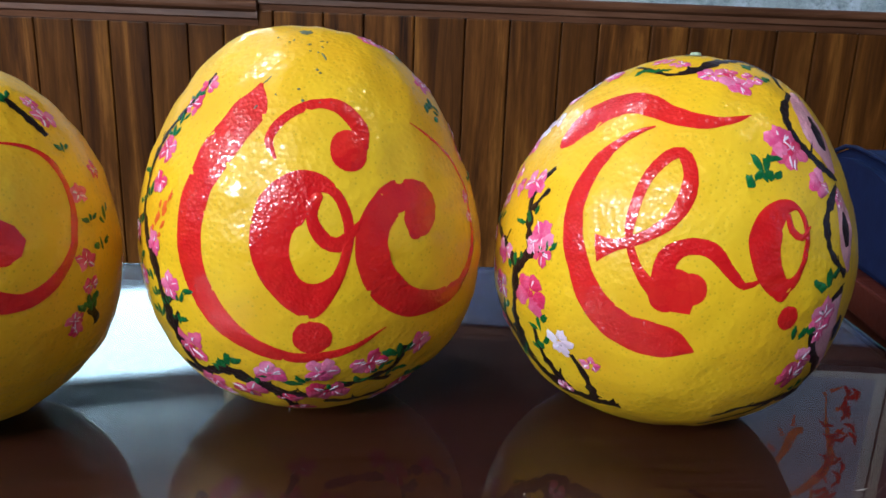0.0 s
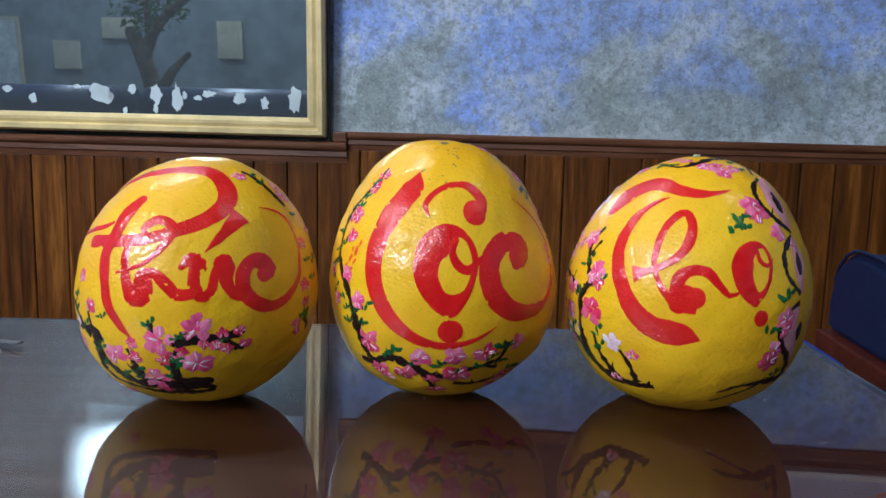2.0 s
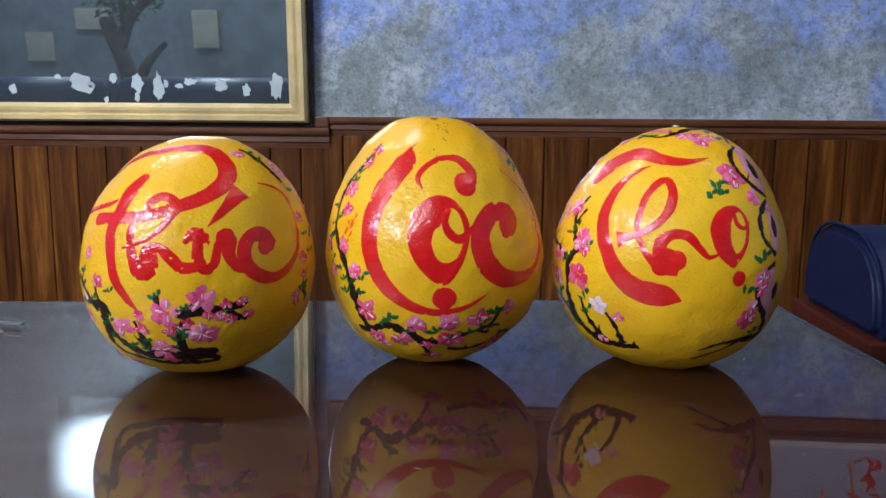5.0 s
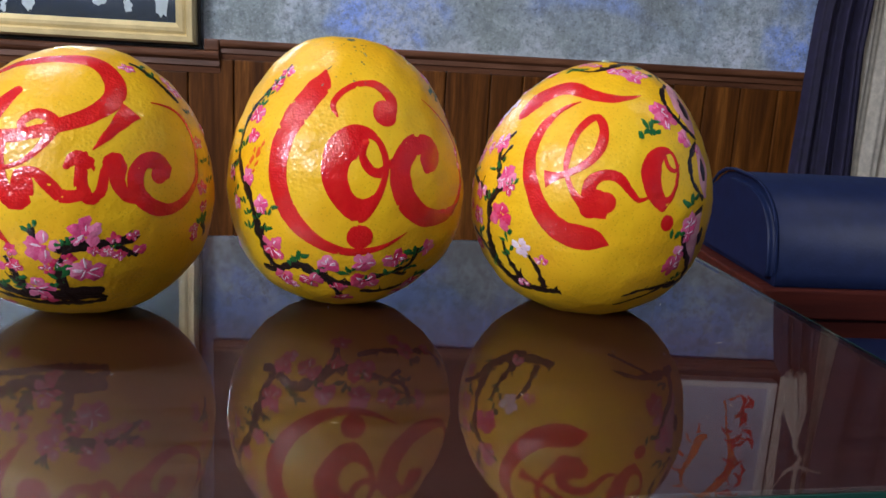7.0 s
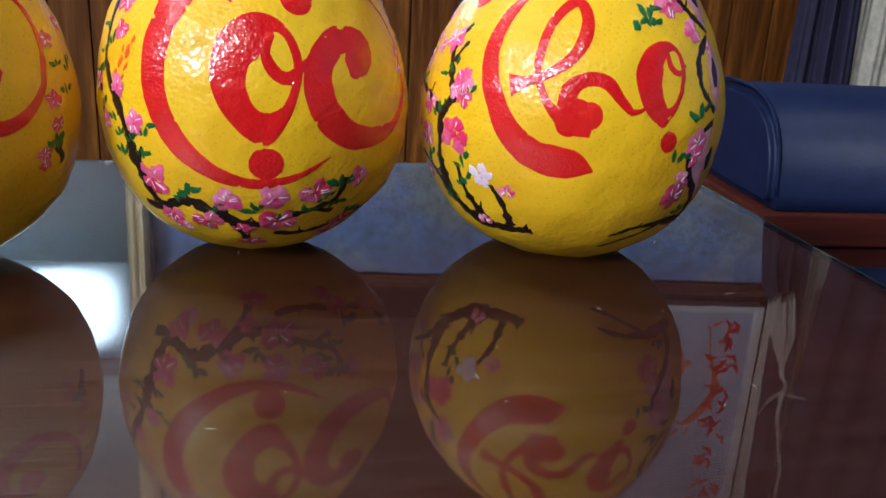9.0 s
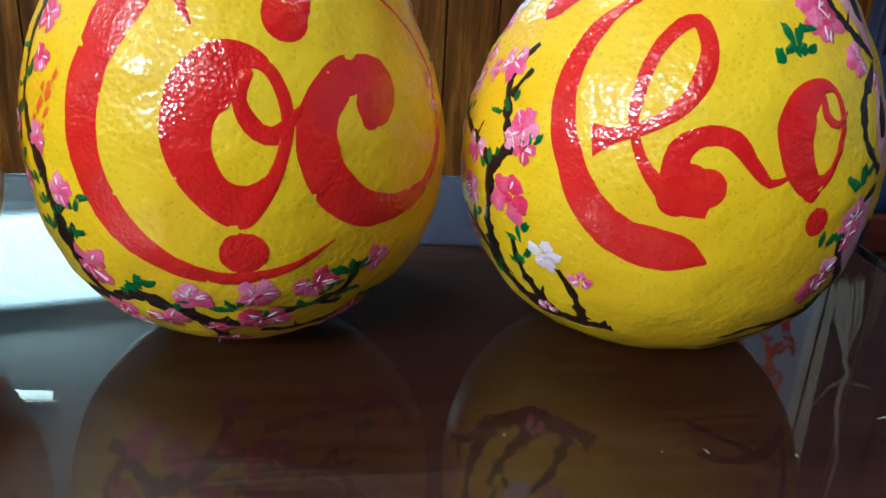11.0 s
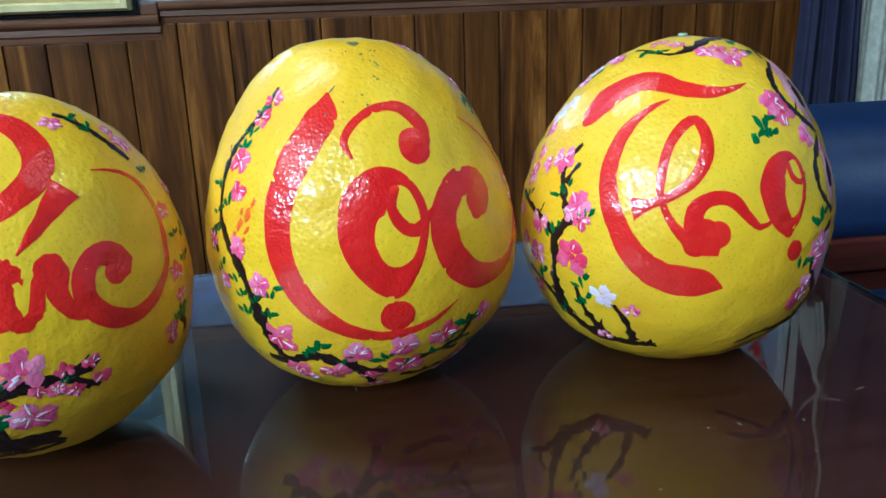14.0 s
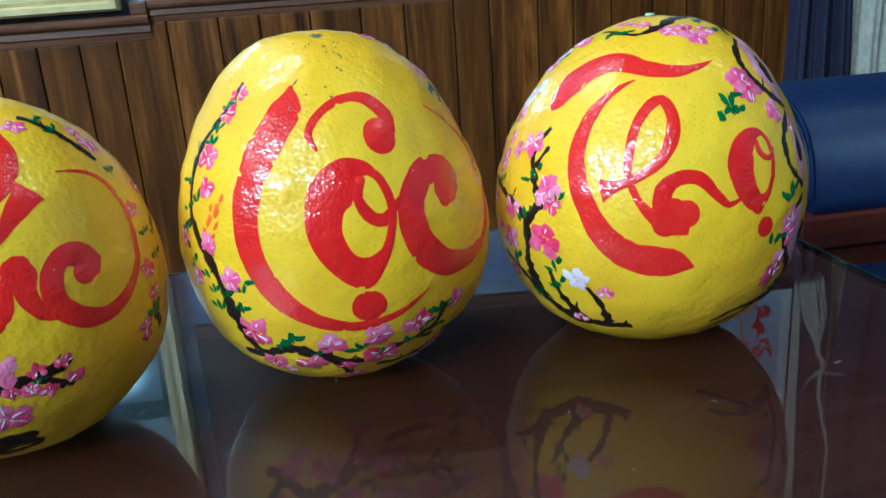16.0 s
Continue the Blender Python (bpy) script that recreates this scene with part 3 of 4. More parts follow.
# stool form added behind the table corner for a blue patch of seat cushion
stool = thing("blue_seat", "bright blue seat beside the bench, built as a stool", "stool", pose(0.352, 1.09, 0, 0, 0, 5))
BLUE = plain("blue_plastic", (0.015, 0.05, 0.42), 0.35)
part("seat", box(-0.10, 0.10, -0.14, 0.14, 0.645, 0.682, 0.018, None, 4), BLUE, stool, "", True)
for sx in (-1, 1):
    for sy in (-1, 1):
        bm = box(-0.016, 0.016, -0.016, 0.016, 0.0, 0.645, 0.004)
        bm.transform(pose(sx * 0.08, sy * 0.115, 0))
        part("leg", bm, BLUE, stool)

# tassel hung before the curtain
tassel = thing("hanging_tassel", "pale cream cord tassel hanging by the curtain", "tassel", pose(1.028, WALL - 0.18, 1.286, 0, 9.5, 0))
bm = bmesh.new()
rng = random.Random(3)
for k in range(34):
    a, q = rng.random() * 6.283, 0.006 + 0.022 * rng.random() ** 0.5
    limb(bm, [(q * math.cos(a), q * math.sin(a), 0.02 * rng.random()), (q * math.cos(a) * 1.05, q * math.sin(a) * 1.05, 0.11), (0.006 * math.cos(a), 0.006 * math.sin(a), 0.19)], 0.0035, 0.002)
part("skirt", bm, CREAM, tassel, "cream threads", True)
bm = bmesh.new()
limb(bm, [(0, 0, 0.18), (0, 0, 0.22), (0.012, 0, 0.25), (0, 0, 0.28), (-0.010, 0, 0.34), (0, 0, 0.5), (0, 0.12, 0.9)], 0.007, 0.004)
part("cord", bm, CREAM, tassel, "", True)
for s in (-1, 1):
    bm = bmesh.new()
    limb(bm, [(0, 0, 0.27), (s * 0.03, 0, 0.285), (s * 0.065, 0, 0.30 + 0.03 * (s < 0))], 0.006, 0.003)
    part("bow_end", bm, CREAM, tassel, "", True)

# ---- painted pomelos ----
def even(P, th):
    """Smooth curve through radii given every 20 degrees from the top."""
    k = min(max(th / 20.0, 0.0), 8.9999)
    i, f = int(k), k - int(k)
    a, b, c, d = P[abs(i - 1)], P[i], P[i + 1], P[i + 2 if i + 2 < 10 else 16 - i]
    return 0.5 * (2 * b + (c - a) * f + (2 * a - 5 * b + 4 * c - d) * f * f + (3 * b - a - 3 * c + d) * f ** 3)


class Fruit:
    """A pomelo: half-widths to either side by the angle from its top, about a centre."""

    def __init__(self, label, centre, turn, lean, left, right, seed):
        self.ob = thing("pomelo", label, "pomelo", pose(*centre, lean, 0, turn), group="painted pomelos on the table")
        self.left, self.right, self.inv = left, right, self.ob.matrix_world.inverted()
        self.m, self.seed = self.ob.matrix_world.copy(), seed
        noise.seed_set(seed)
        self.lift = self.over = 0.0

    def at(self, ph, th, up=0.0):
        a, t = radians(ph), radians(th)
        l, r = even(self.left, th), even(self.right, th)
        d = Vector((math.sin(t) * math.cos(a), -math.sin(t) * math.sin(a), math.cos(t)))
        rad = (l + r) / 2 + (r - l) / 2 * math.cos(a)
        rad *= 1 + 0.03 * math.sin(2 * t) * math.sin(a)
        rad += 0.0011 * noise.noise(d * 6 + Vector((self.seed, 0, 0))) + 0.0005 * noise.noise(d * 17 + Vector((0, self.seed, 0)))
        d.y *= 0.95
        p = self.m @ (d * (rad + up))
        if p.z < TABLE + 0.0006 + up:
            p.z = TABLE + 0.0006 + up * 0.3
        return self.inv @ p

    def body(self):
        bm = bmesh.new()
        nu, nv = 96, 64
        top, bot = bm.verts.new(self.at(0, 0)), bm.verts.new(self.at(0, 180))
        rings = [[bm.verts.new(self.at(360 * i / nu, 180 * j / nv)) for i in range(nu)] for j in range(1, nv)]
        for i in range(nu):
            k = (i + 1) % nu
            bm.faces.new((top, rings[0][k], rings[0][i]))
            bm.faces.new((bot, rings[-1][i], rings[-1][k]))
            for j in range(nv - 2):
                bm.faces.new((rings[j][i], rings[j][k], rings[j + 1][k], rings[j + 1][i]))
        bmesh.ops.recalc_face_normals(bm, faces=bm.faces)
        part("body", bm, SKIN, self.ob, "dimpled yellow rind", True)

    def direction(self, ph, th):
        a, t = radians(ph), radians(th)
        return Vector((math.sin(t) * math.cos(a), -math.sin(t) * math.sin(a), math.cos(t)))

    def on(self, d, up):
        d = d.normalized()
        return self.at(math.degrees(math.atan2(-d.y, d.x)), math.degrees(math.acos(max(-1, min(1, d.z)))), up)

    def strip(self, bm, rows, rough=0.03, seed=1):
        """A brush stroke over the rind: rows of side angle, angle from the top, width in millimetres."""
        self.lift = (self.lift - self.over + 0.00003) % 0.00018 + self.over
        dirs = [(self.direction(p, t), abs(w) / 1000) for p, t, w in rows]
        n, fine = len(dirs), []
        for i in range(n - 1):
            a, b = dirs[max(i - 1, 0)], dirs[i]
            c, d = dirs[i + 1], dirs[min(i + 2, n - 1)]
            steps = max(2, int((c[0] - b[0]).length / 0.028))
            for s in range(steps):
                f = s / steps
                v = 0.5 * (2 * b[0] + (c[0] - a[0]) * f + (2 * a[0] - 5 * b[0] + 4 * c[0] - d[0]) * f * f + (3 * b[0] - a[0] - 3 * c[0] + d[0]) * f ** 3)
                fine.append((v.normalized(), b[1] + (c[1] - b[1]) * (3 * f * f - 2 * f ** 3)))
        fine.append(dirs[-1])
        r = random.Random(seed)
        last, m = None, len(fine)
        for i, (v, w) in enumerate(fine):
            ahead = (fine[min(i + 1, m - 1)][0] - fine[max(i - 1, 0)][0])
            side = v.cross(ahead).normalized()
            half = w / 2 / self.on(v, 0).length * (1 + rough * (r.random() - 0.5) * 2)
            row = []
            for k in range(5):
                s = (k - 2) / 2
                edge = 0.00006 if abs(s) > 0.9 else 0.00024
                row.append(bm.verts.new(self.on(v + side * half * s, edge + self.lift)))
            if last:
                for k in range(4):
                    bm.faces.new((last[k], last[k + 1], row[k + 1], row[k]))
            last = row

    def blob(self, bm, ph, th, rx, ry, turn=0.0, seed=1, up=0.0, n=16, uneven=0.12):
        """A rounded dab of paint, radii in millimetres."""
        self.lift = (self.lift - self.over + 0.00003) % 0.00018 + self.over
        v = self.direction(ph, th)
        e = Vector((0, 0, 1)).cross(v).normalized()
        u = v.cross(e)
        r = random.Random(seed)
        size = 0.001 / self.on(v, 0).length
        c = bm.verts.new(self.on(v, 0.0003 + self.lift + up))
        mid, ring = [], []
        for i in range(n):
            a = 2 * math.pi * i / n
            k = 1 + uneven * (r.random() - 0.5) * 2
            x, y = rx * math.cos(a) * k, ry * math.sin(a) * k
            x, y = x * math.cos(turn) - y * math.sin(turn), x * math.sin(turn) + y * math.cos(turn)
            for s, lst, h in ((0.75, mid, 0.00025), (1.0, ring, 0.00006)):
                lst.append(bm.verts.new(self.on(v + (e * x + u * y) * s * size, h + self.lift + up)))
        for i in range(n):
            k = (i + 1) % n
            bm.faces.new((c, mid[i], mid[k]))
            bm.faces.new((mid[i], ring[i], ring[k], mid[k]))

    def close(self, name, bm, mat, label=""):
        bm.normal_update()
        part(name, bm, mat, self.ob, label, True)

    def letter(self, *strokes, name="painted_letter", mat=None, label="", over=0.0):
        bm = bmesh.new()
        self.over = over
        for i, rows in enumerate(strokes):
            self.strip(bm, rows, 0.02, i + 1)
            for ph, th, w in (rows[0], rows[-1]):
                if w > 3.5:
                    self.blob(bm, ph, th, w / 2, w / 2, 0, 3, 0, 20, 0.01)
        self.over = 0.0
        self.close(name, bm, mat or RED, label)

    def ring(self, outer, inner):
        """A painted o: the band between two closed outlines, given as angles."""
        def closed(pts):
            d, n, res = [self.direction(p, t) for p, t in pts], len(pts), []
            for k in range(72):
                x = k * n / 72
                i, f = int(x), x - int(x)
                a, b, c, e = d[i - 1], d[i], d[(i + 1) % n], d[(i + 2) % n]
                res.append((0.5 * (2 * b + (c - a) * f + (2 * a - 5 * b + 4 * c - e) * f * f + (3 * b - a - 3 * c + e) * f ** 3)).normalized())
            return res
        mid = sum((self.direction(p, t) for p, t in inner), Vector()) / len(inner)
        mid.normalize()
        e = Vector((0, 0, 1)).cross(mid).normalized()
        u = mid.cross(e)
        turn = lambda v: math.atan2((v - mid).dot(u), (v - mid).dot(e))
        sides = [sorted(closed(p), key=turn) for p in (outer, inner)]
        bm, rows = bmesh.new(), []
        for a, b in zip(*sides):
            rows.append([bm.verts.new(self.on(a.lerp(b, s), h)) for s, h in ((0, 0.00006), (0.12, 0.00024), (0.37, 0.0003), (0.63, 0.0003), (0.88, 0.00024), (1, 0.00006))])
        for k in range(72):
            for j in range(5):
                bm.faces.new((rows[k][j], rows[(k + 1) % 72][j], rows[(k + 1) % 72][j + 1], rows[k][j + 1]))
        bmesh.ops.recalc_face_normals(bm, faces=bm.faces)
        self.close("painted_letter", bm, RED)

    def dot(self, ph, th, d):
        bm = bmesh.new()
        self.blob(bm, ph, th, d / 2, d / 2, 0, 5, 0, 26, 0.03)
        self.close("painted_dot", bm, RED)

    def twig(self, rows):
        """A brushed branch: a main stroke, a dry second pass beside it, and short knots and spurs."""
        bm = bmesh.new()
        r = random.Random(int(rows[0][0] * 11 + rows[-1][1] * 3))
        self.strip(bm, rows, 0.45, len(rows))
        slide = 1.2 * (r.random() - 0.5)
        self.strip(bm, [(p + slide + 1.6 * (r.random() - 0.5), t + 1.4 * (r.random() - 0.5), w * (0.35 + 0.4 * r.random())) for p, t, w in rows], 0.6, len(rows) + 3)
        for (p, t, w), (p2, t2, w2) in zip(rows, rows[1:]):
            if r.random() < 0.55:
                f, s = r.random(), r.choice((-1, 1))
                pm, tm = p + (p2 - p) * f, t + (t2 - t) * f
                self.strip(bm, [(pm, tm, 0.5 * w), (pm + s * 1.6, tm - 1.4, 0.3 * w), (pm + s * (2.4 + 1.5 * r.random()), tm - 3.0 - 1.5 * r.random(), 0.6)], 0.4, int(pm))
        self.close("painted_branch", bm, BLACK)

    def leaf(self, ph, th, size, turn):
        bm = bmesh.new()
        r = random.Random(int(ph * 5 + th * 3))
        for k in range(3):
            self.blob(bm, ph + (k - 0.9) * size * 0.36, th + (k - 0.9) * size * (0.25 - 0.3 * r.random()), size * (0.30 + 0.2 * r.random()), size * (0.15 + 0.1 * r.random()), turn + k * 0.9 - 0.5 * r.random(), int(ph * 7 + th) + k, 0.0001, 12, 0.28)
        self.close("painted_leaf", bm, GREEN)

    def flower(self, ph, th, size, kind):
        """A plum blossom of loose dabs with pale streaks; kind 0 pink, 1 deep pink, 2 pale."""
        r = random.Random(int(ph * 13 + th * 7))
        spin = r.random() * 6.3
        v = self.direction(ph, th)
        e = Vector((0, 0, 1)).cross(v).normalized()
        u = v.cross(e)
        bm, streak = bmesh.new(), bmesh.new()
        n = 5 if size > 6.5 else 2
        squash = 0.7 + 0.3 * r.random()

        def put(mesh, a, far, rx, ry, turn, up, uneven, k):
            q = (v + (e * math.cos(a) + u * math.sin(a) * squash) * size * far).normalized()
            self.blob(mesh, math.degrees(math.atan2(-q.y, q.x)), math.degrees(math.acos(max(-1, min(1, q.z)))), rx, ry, turn, k + int(th), up, 12, uneven)

        for i in range(n):
            a = spin + 2 * math.pi * i / n + 0.7 * (r.random() - 0.5)
            grow = 0.75 + 0.5 * r.random()
            put(bm, a, 0.0034 * (0.85 + 0.3 * r.random()), size * 0.25 * grow, size * (0.20 + 0.05 * r.random()), a + 0.5 * (r.random() - 0.5), 0.00008, 0.24, i)
            if size > 6.5:
                for q in range(r.randint(0, 2)):
                    put(streak, a + 0.5 * (r.random() - 0.5), 0.0014 + 0.0030 * r.random(), size * (0.10 + 0.09 * r.random()), size * (0.018 + 0.022 * r.random()), a + 0.6 * (r.random() - 0.5), 0.00025, 0.35, 7 * i + q)
        if size > 11:
            put(bm, 0, 0, size * 0.12, size * 0.10, 0, 0.00015, 0.3, 40)
        self.close("painted_blossom", bm, (PINK, HOT, PALE)[kind])
        if len(streak.verts):
            self.close("blossom_streak", streak, PALE)
        else:
            streak.free()

    def stem(self, ph, th, size):
        p = self.at(ph, th)
        nrm = self.direction(ph, th)
        bm = bmesh.new()
        self.blob(bm, ph, th, size * 1.9, size * 1.6, 0, 9, 0.0, 18, 0.3)
        self.close("stem_scar", bm, SCAR)
        if size < 2.5:
            return
        bm = bmesh.new()
        bmesh.ops.create_cone(bm, cap_ends=True, segments=12, radius1=size / 1000, radius2=size / 1250, depth=0.0022, matrix=Matrix.Translation(p + nrm * 0.0007) @ nrm.to_track_quat("Z", "Y").to_matrix().to_4x4())
        self.close("stem", bm, STEM)


fruit_phuc = Fruit("broad yellow pomelo with red lettering and blossom sprays", (-0.2370, 0.4825, 0.8508), 23.62, -11.18,
    [0.1011, 0.0990, 0.0941, 0.0918, 0.0918, 0.0944, 0.0977, 0.1006, 0.0998, 0.0992],
    [0.1011, 0.1049, 0.1038, 0.1022, 0.1003, 0.1021, 0.1052, 0.1045, 0.1034, 0.0992], 3)
fruit_phuc.body()
fruit_phuc.letter([(168.3, 65.2, 3.0), (167.8, 51.6, 4.6), (148.9, 35.6, 7.0), (118.3, 32.1, 10.2), (95.2, 32.3, 11.5), (76.2, 38.0, 14.2), (71.9, 48.5, 14.9), (76.0, 57.1, 13.7), (86.1, 63.5, 11.3), (98.5, 67.6, 10.4), (111.0, 70.5, 9.1), (125.4, 71.2, 9.3), (147.9, 69.9, 9.7)],
    [(170.3, 65.9, 4.1), (145.9, 63.2, 4.4), (134.8, 61.0, 2.4)],
    [(120.9, 50.6, 8.5), (127.0, 56.9, 13.2), (131.4, 67.5, 12.2), (135.4, 76.8, 10.4), (134.9, 86.3, 9.9), (133.5, 98.6, 8.9), (129.0, 108.6, 7.0), (123.9, 115.8, 1.4)])
fruit_phuc.letter([(121.4, 70.7, 4.6), (123.4, 79.3, 6.5), (122.6, 89.1, 8.3), (118.9, 96.9, 13.7), (114.4, 95.5, 15.4), (114.2, 90.5, 14.5), (114.7, 87.4, 10.0), (108.9, 86.8, 7.7), (103.9, 91.5, 9.0), (99.0, 96.3, 9.0), (92.2, 96.1, 7.2)],
    [(113.2, 69.9, 5.5), (115.0, 66.0, 6.0), (108.0, 62.2, 7.3), (100.5, 66.5, 7.3), (103.7, 73.3, 6.3), (114.1, 82.1, 3.6), (128.1, 85.5, 1.9)])
fruit_phuc.letter([(96.9, 84.4, 4.5), (93.2, 80.9, 9.8), (89.9, 83.4, 12.5), (91.6, 91.8, 9.8), (89.3, 97.6, 8.0), (84.9, 95.3, 6.7), (82.4, 86.0, 6.3), (79.9, 81.3, 7.6), (77.3, 83.7, 11.7), (78.2, 90.8, 9.8), (74.7, 97.1, 7.2), (70.8, 99.6, 1.4)],
    [(68.2, 61.7, -14.7), (72.3, 64.8, 11.8), (79.3, 71.2, 6.8), (86.8, 78.2, 0.9)])
fruit_phuc.letter([(60.4, 88.4, 11.8), (58.6, 85.6, 16.4), (61.4, 82.6, 12.7), (67.0, 83.0, 9.9), (70.8, 88.7, 11.2), (70.1, 95.8, 11.3), (63.5, 101.3, 10.9), (53.7, 102.2, 7.8), (44.8, 97.1, 6.5), (38.1, 88.3, 5.2), (35.6, 76.2, 4.3), (38.2, 65.9, 3.8), (45.5, 59.7, 2.4), (57.2, 57.6, 0.9)])
fruit_phuc.twig([(173.4, 108.2, 5.2), (146.3, 111.3, 6.9), (150.1, 119.6, 9.0), (158.9, 134.8, 7.2), (137.6, 145.8, 6.1), (100.3, 150.4, 7.0), (76.2, 148.6, 4.0)])
fruit_phuc.twig([(99.9, 149.2, 5.0), (104.8, 131.1, 4.8), (99.3, 119.7, 3.8), (87.4, 116.8, 5.6), (74.7, 115.7, 4.7), (68.5, 112.9, 2.8)])
fruit_phuc.twig([(77.7, 117.2, 3.7), (67.5, 122.0, 2.8)])
fruit_phuc.twig([(128.3, 120.5, 2.9), (126.6, 131.0, 5.9), (125.6, 139.9, 6.9)])
fruit_phuc.twig([(113.0, 108.6, 3.8), (111.8, 116.3, 4.7)])
fruit_phuc.letter([(106.0, 137.9, 3.4), (97.2, 141.9, 10.1), (87.0, 144.3, 9.3), (78.1, 146.4, 4.3)], name="painted_base", mat=BLACK)
fruit_phuc.letter([(103.7, 124.4, 2.0), (102.7, 131.0, 3.7), (102.4, 138.0, 3.8)], name="painted_base", mat=BLACK)
fruit_phuc.twig([(103.4, 119.3, 3.6), (96.9, 115.6, 5.3), (85.4, 116.2, 4.4), (76.3, 115.1, 3.5), (74.8, 113.3, 2.7)])
fruit_phuc.twig([(78.5, 117.0, 3.5), (70.6, 121.8, 3.6)])
fruit_phuc.twig([(131.1, 130.0, 4.7), (125.8, 138.0, 6.6), (114.2, 142.9, 7.5)])
fruit_phuc.twig([(32.2, 104.6, 2.8), (29.4, 110.3, 2.8)])
fruit_phuc.letter([(120, 140.5, 6.0), (107, 143.5, 14.0), (94, 143.0, 16.0), (84, 141.0, 9.0)], name="painted_base", mat=BLACK)
fruit_phuc.twig([(151, 103, 3.0), (149, 112, 6.0), (150, 122, 8.0), (146, 133, 9.0), (130, 142, 9.0), (112, 146, 8.0)])
fruit_phuc.twig([(166, 96, 2.5), (160, 106, 4.5), (152, 114, 6.0)])
for row in ((163, 101, 7.0, 0.9), (155, 108, 8.0, 1.2), (146, 120, 8.5, 0.8), (152, 128, 8.0, 1.3), (138, 134, 8.0, 0.5), (128, 137, 7.5, 0.9)):
    fruit_phuc.leaf(*row)
for row in ((71.1, 113.2, 9.2, 1), (67.2, 119.1, 10.0, 1), (79.3, 114.5, 9.2, 1), (87.7, 119.1, 8.4, 1), (81.9, 119.6, 9.2, 1), (76.4, 121.5, 9.3, 1), (99.3, 122.8, 10.1, 1), (109.5, 127.5, 9.4, 1), (125.8, 124.9, 12.0, 1), (116.7, 146.0, 12.3, 1), (18.4, 67.4, 10.8, 1), (31.6, 101.4, 10.5, 1), (35.9, 114.2, 8.9, 1), (163.6, 148.5, 11.2, 1),):
    fruit_phuc.flower(*row)
for row in ((100.4, 115.5, 6.5, 0.8), (104.0, 130.6, 9.7, 1.0), (101.2, 127.3, 8.1, 0.3), (126.8, 131.8, 9.2, 0.6), (20.2, 80.6, 7.8, 1.2), (24.4, 89.6, 8.5, 1.3), (31.7, 106.1, 8.4, 1.2),):
    fruit_phuc.leaf(*row)
fruit_phuc.twig([(107.1, 136.4, 3.9), (94.5, 144.0, 4.9)])
fruit_phuc.twig([(31.1, 107.8, 5.0), (25.8, 113.2, 5.0)])
fruit_phuc.twig([(53.3, 35.5, 4.0), (42.6, 43.8, 5.0), (35.3, 56.1, 4.0)])
for row in ((91.0, 111.6, 20.8, 0), (108.9, 116.9, 21.1, 0), (90.7, 128.8, 22.1, 0), (138.2, 123.5, 19.6, 0), (173.4, 117.6, 15.4, 0), (146.3, 99.9, 13.7, 1), (153.8, 85.9, 12.1, 0), (119.2, 138.2, 19.5, 0), (164.5, 107.1, 9.8, 2), (124.1, 117.9, 9.1, 1), (124.9, 125.4, 9.2, 1), (104.5, 124.8, 9.0, 1), (29.9, 49.9, 14.8, 0), (59.0, 39.1, 10.2, 0), (32.0, 74.1, 11.1, 1), (33.6, 93.4, 11.9, 1), (37.3, 111.4, 10.2, 1), (31.4, 44.7, 9.6, 0), (171.1, 72.5, 8.1, 1), (82.2, 119.7, 8.1, 1),):
    fruit_phuc.flower(*row)
for row in ((112.9, 108.1, 6.1, 1.2), (138.4, 104.8, 7.2, 1.3), (145.0, 116.6, 6.5, 1.0), (98.2, 113.9, 6.1, 0.9), (107.1, 136.4, 7.1, 0.3), (43.0, 42.0, 8.1, 0.8), (44.4, 37.1, 7.4, 0.5), (30.6, 59.6, 6.5, 1.0), (29.0, 81.2, 6.5, 1.2), (30.8, 107.3, 6.5, 1.3), (78.5, 117.1, 5.4, 0.4), (160.7, 93.6, 6.7, 1.3),):
    fruit_phuc.leaf(*row)
fruit_loc = Fruit("tall yellow pomelo with a red painted word and blossoms", (-0.0353, 0.5378, 0.8554), 6.56, -10.80,
    [0.1136, 0.1165, 0.1070, 0.0994, 0.0973, 0.0985, 0.1020, 0.1055, 0.1056, 0.1046],
    [0.1136, 0.1122, 0.1036, 0.0958, 0.0958, 0.0990, 0.1025, 0.1027, 0.1039, 0.1046], 4)
fruit_loc.body()
fruit_loc.letter([(106.5, 42.3, 1.9), (109.0, 50.4, 18.3), (117.6, 62.2, 19.5), (122.9, 74.5, 17.1), (124.5, 86.1, 15.2), (123.7, 96.0, 15.2), (120.0, 106.2, 14.0), (113.3, 114.6, 12.0), (103.6, 121.4, 9.5), (92.0, 124.4, 6.9), (80.1, 123.5, 5.3), (70.6, 119.9, 3.4), (61.7, 114.3, 0.6)])
fruit_loc.letter([(97.7, 64.0, 1.5), (100.4, 59.0, 4.3), (98.2, 54.4, 4.6), (92.7, 50.2, 4.7), (84.5, 47.7, 5.3), (76.0, 48.9, 7.5), (70.0, 54.2, 8.7), (68.9, 59.9, 3.7)],
    [(74.4, 60.2, 17.8), (74.5, 62.1, 17.7)],
    [(85.0, 74.9, 6.0), (86.3, 80.6, 5.4), (83.6, 86.2, 7.2), (78.7, 88.5, 7.2), (74.0, 84.2, 4.2), (71.9, 81.4, 0.9)])
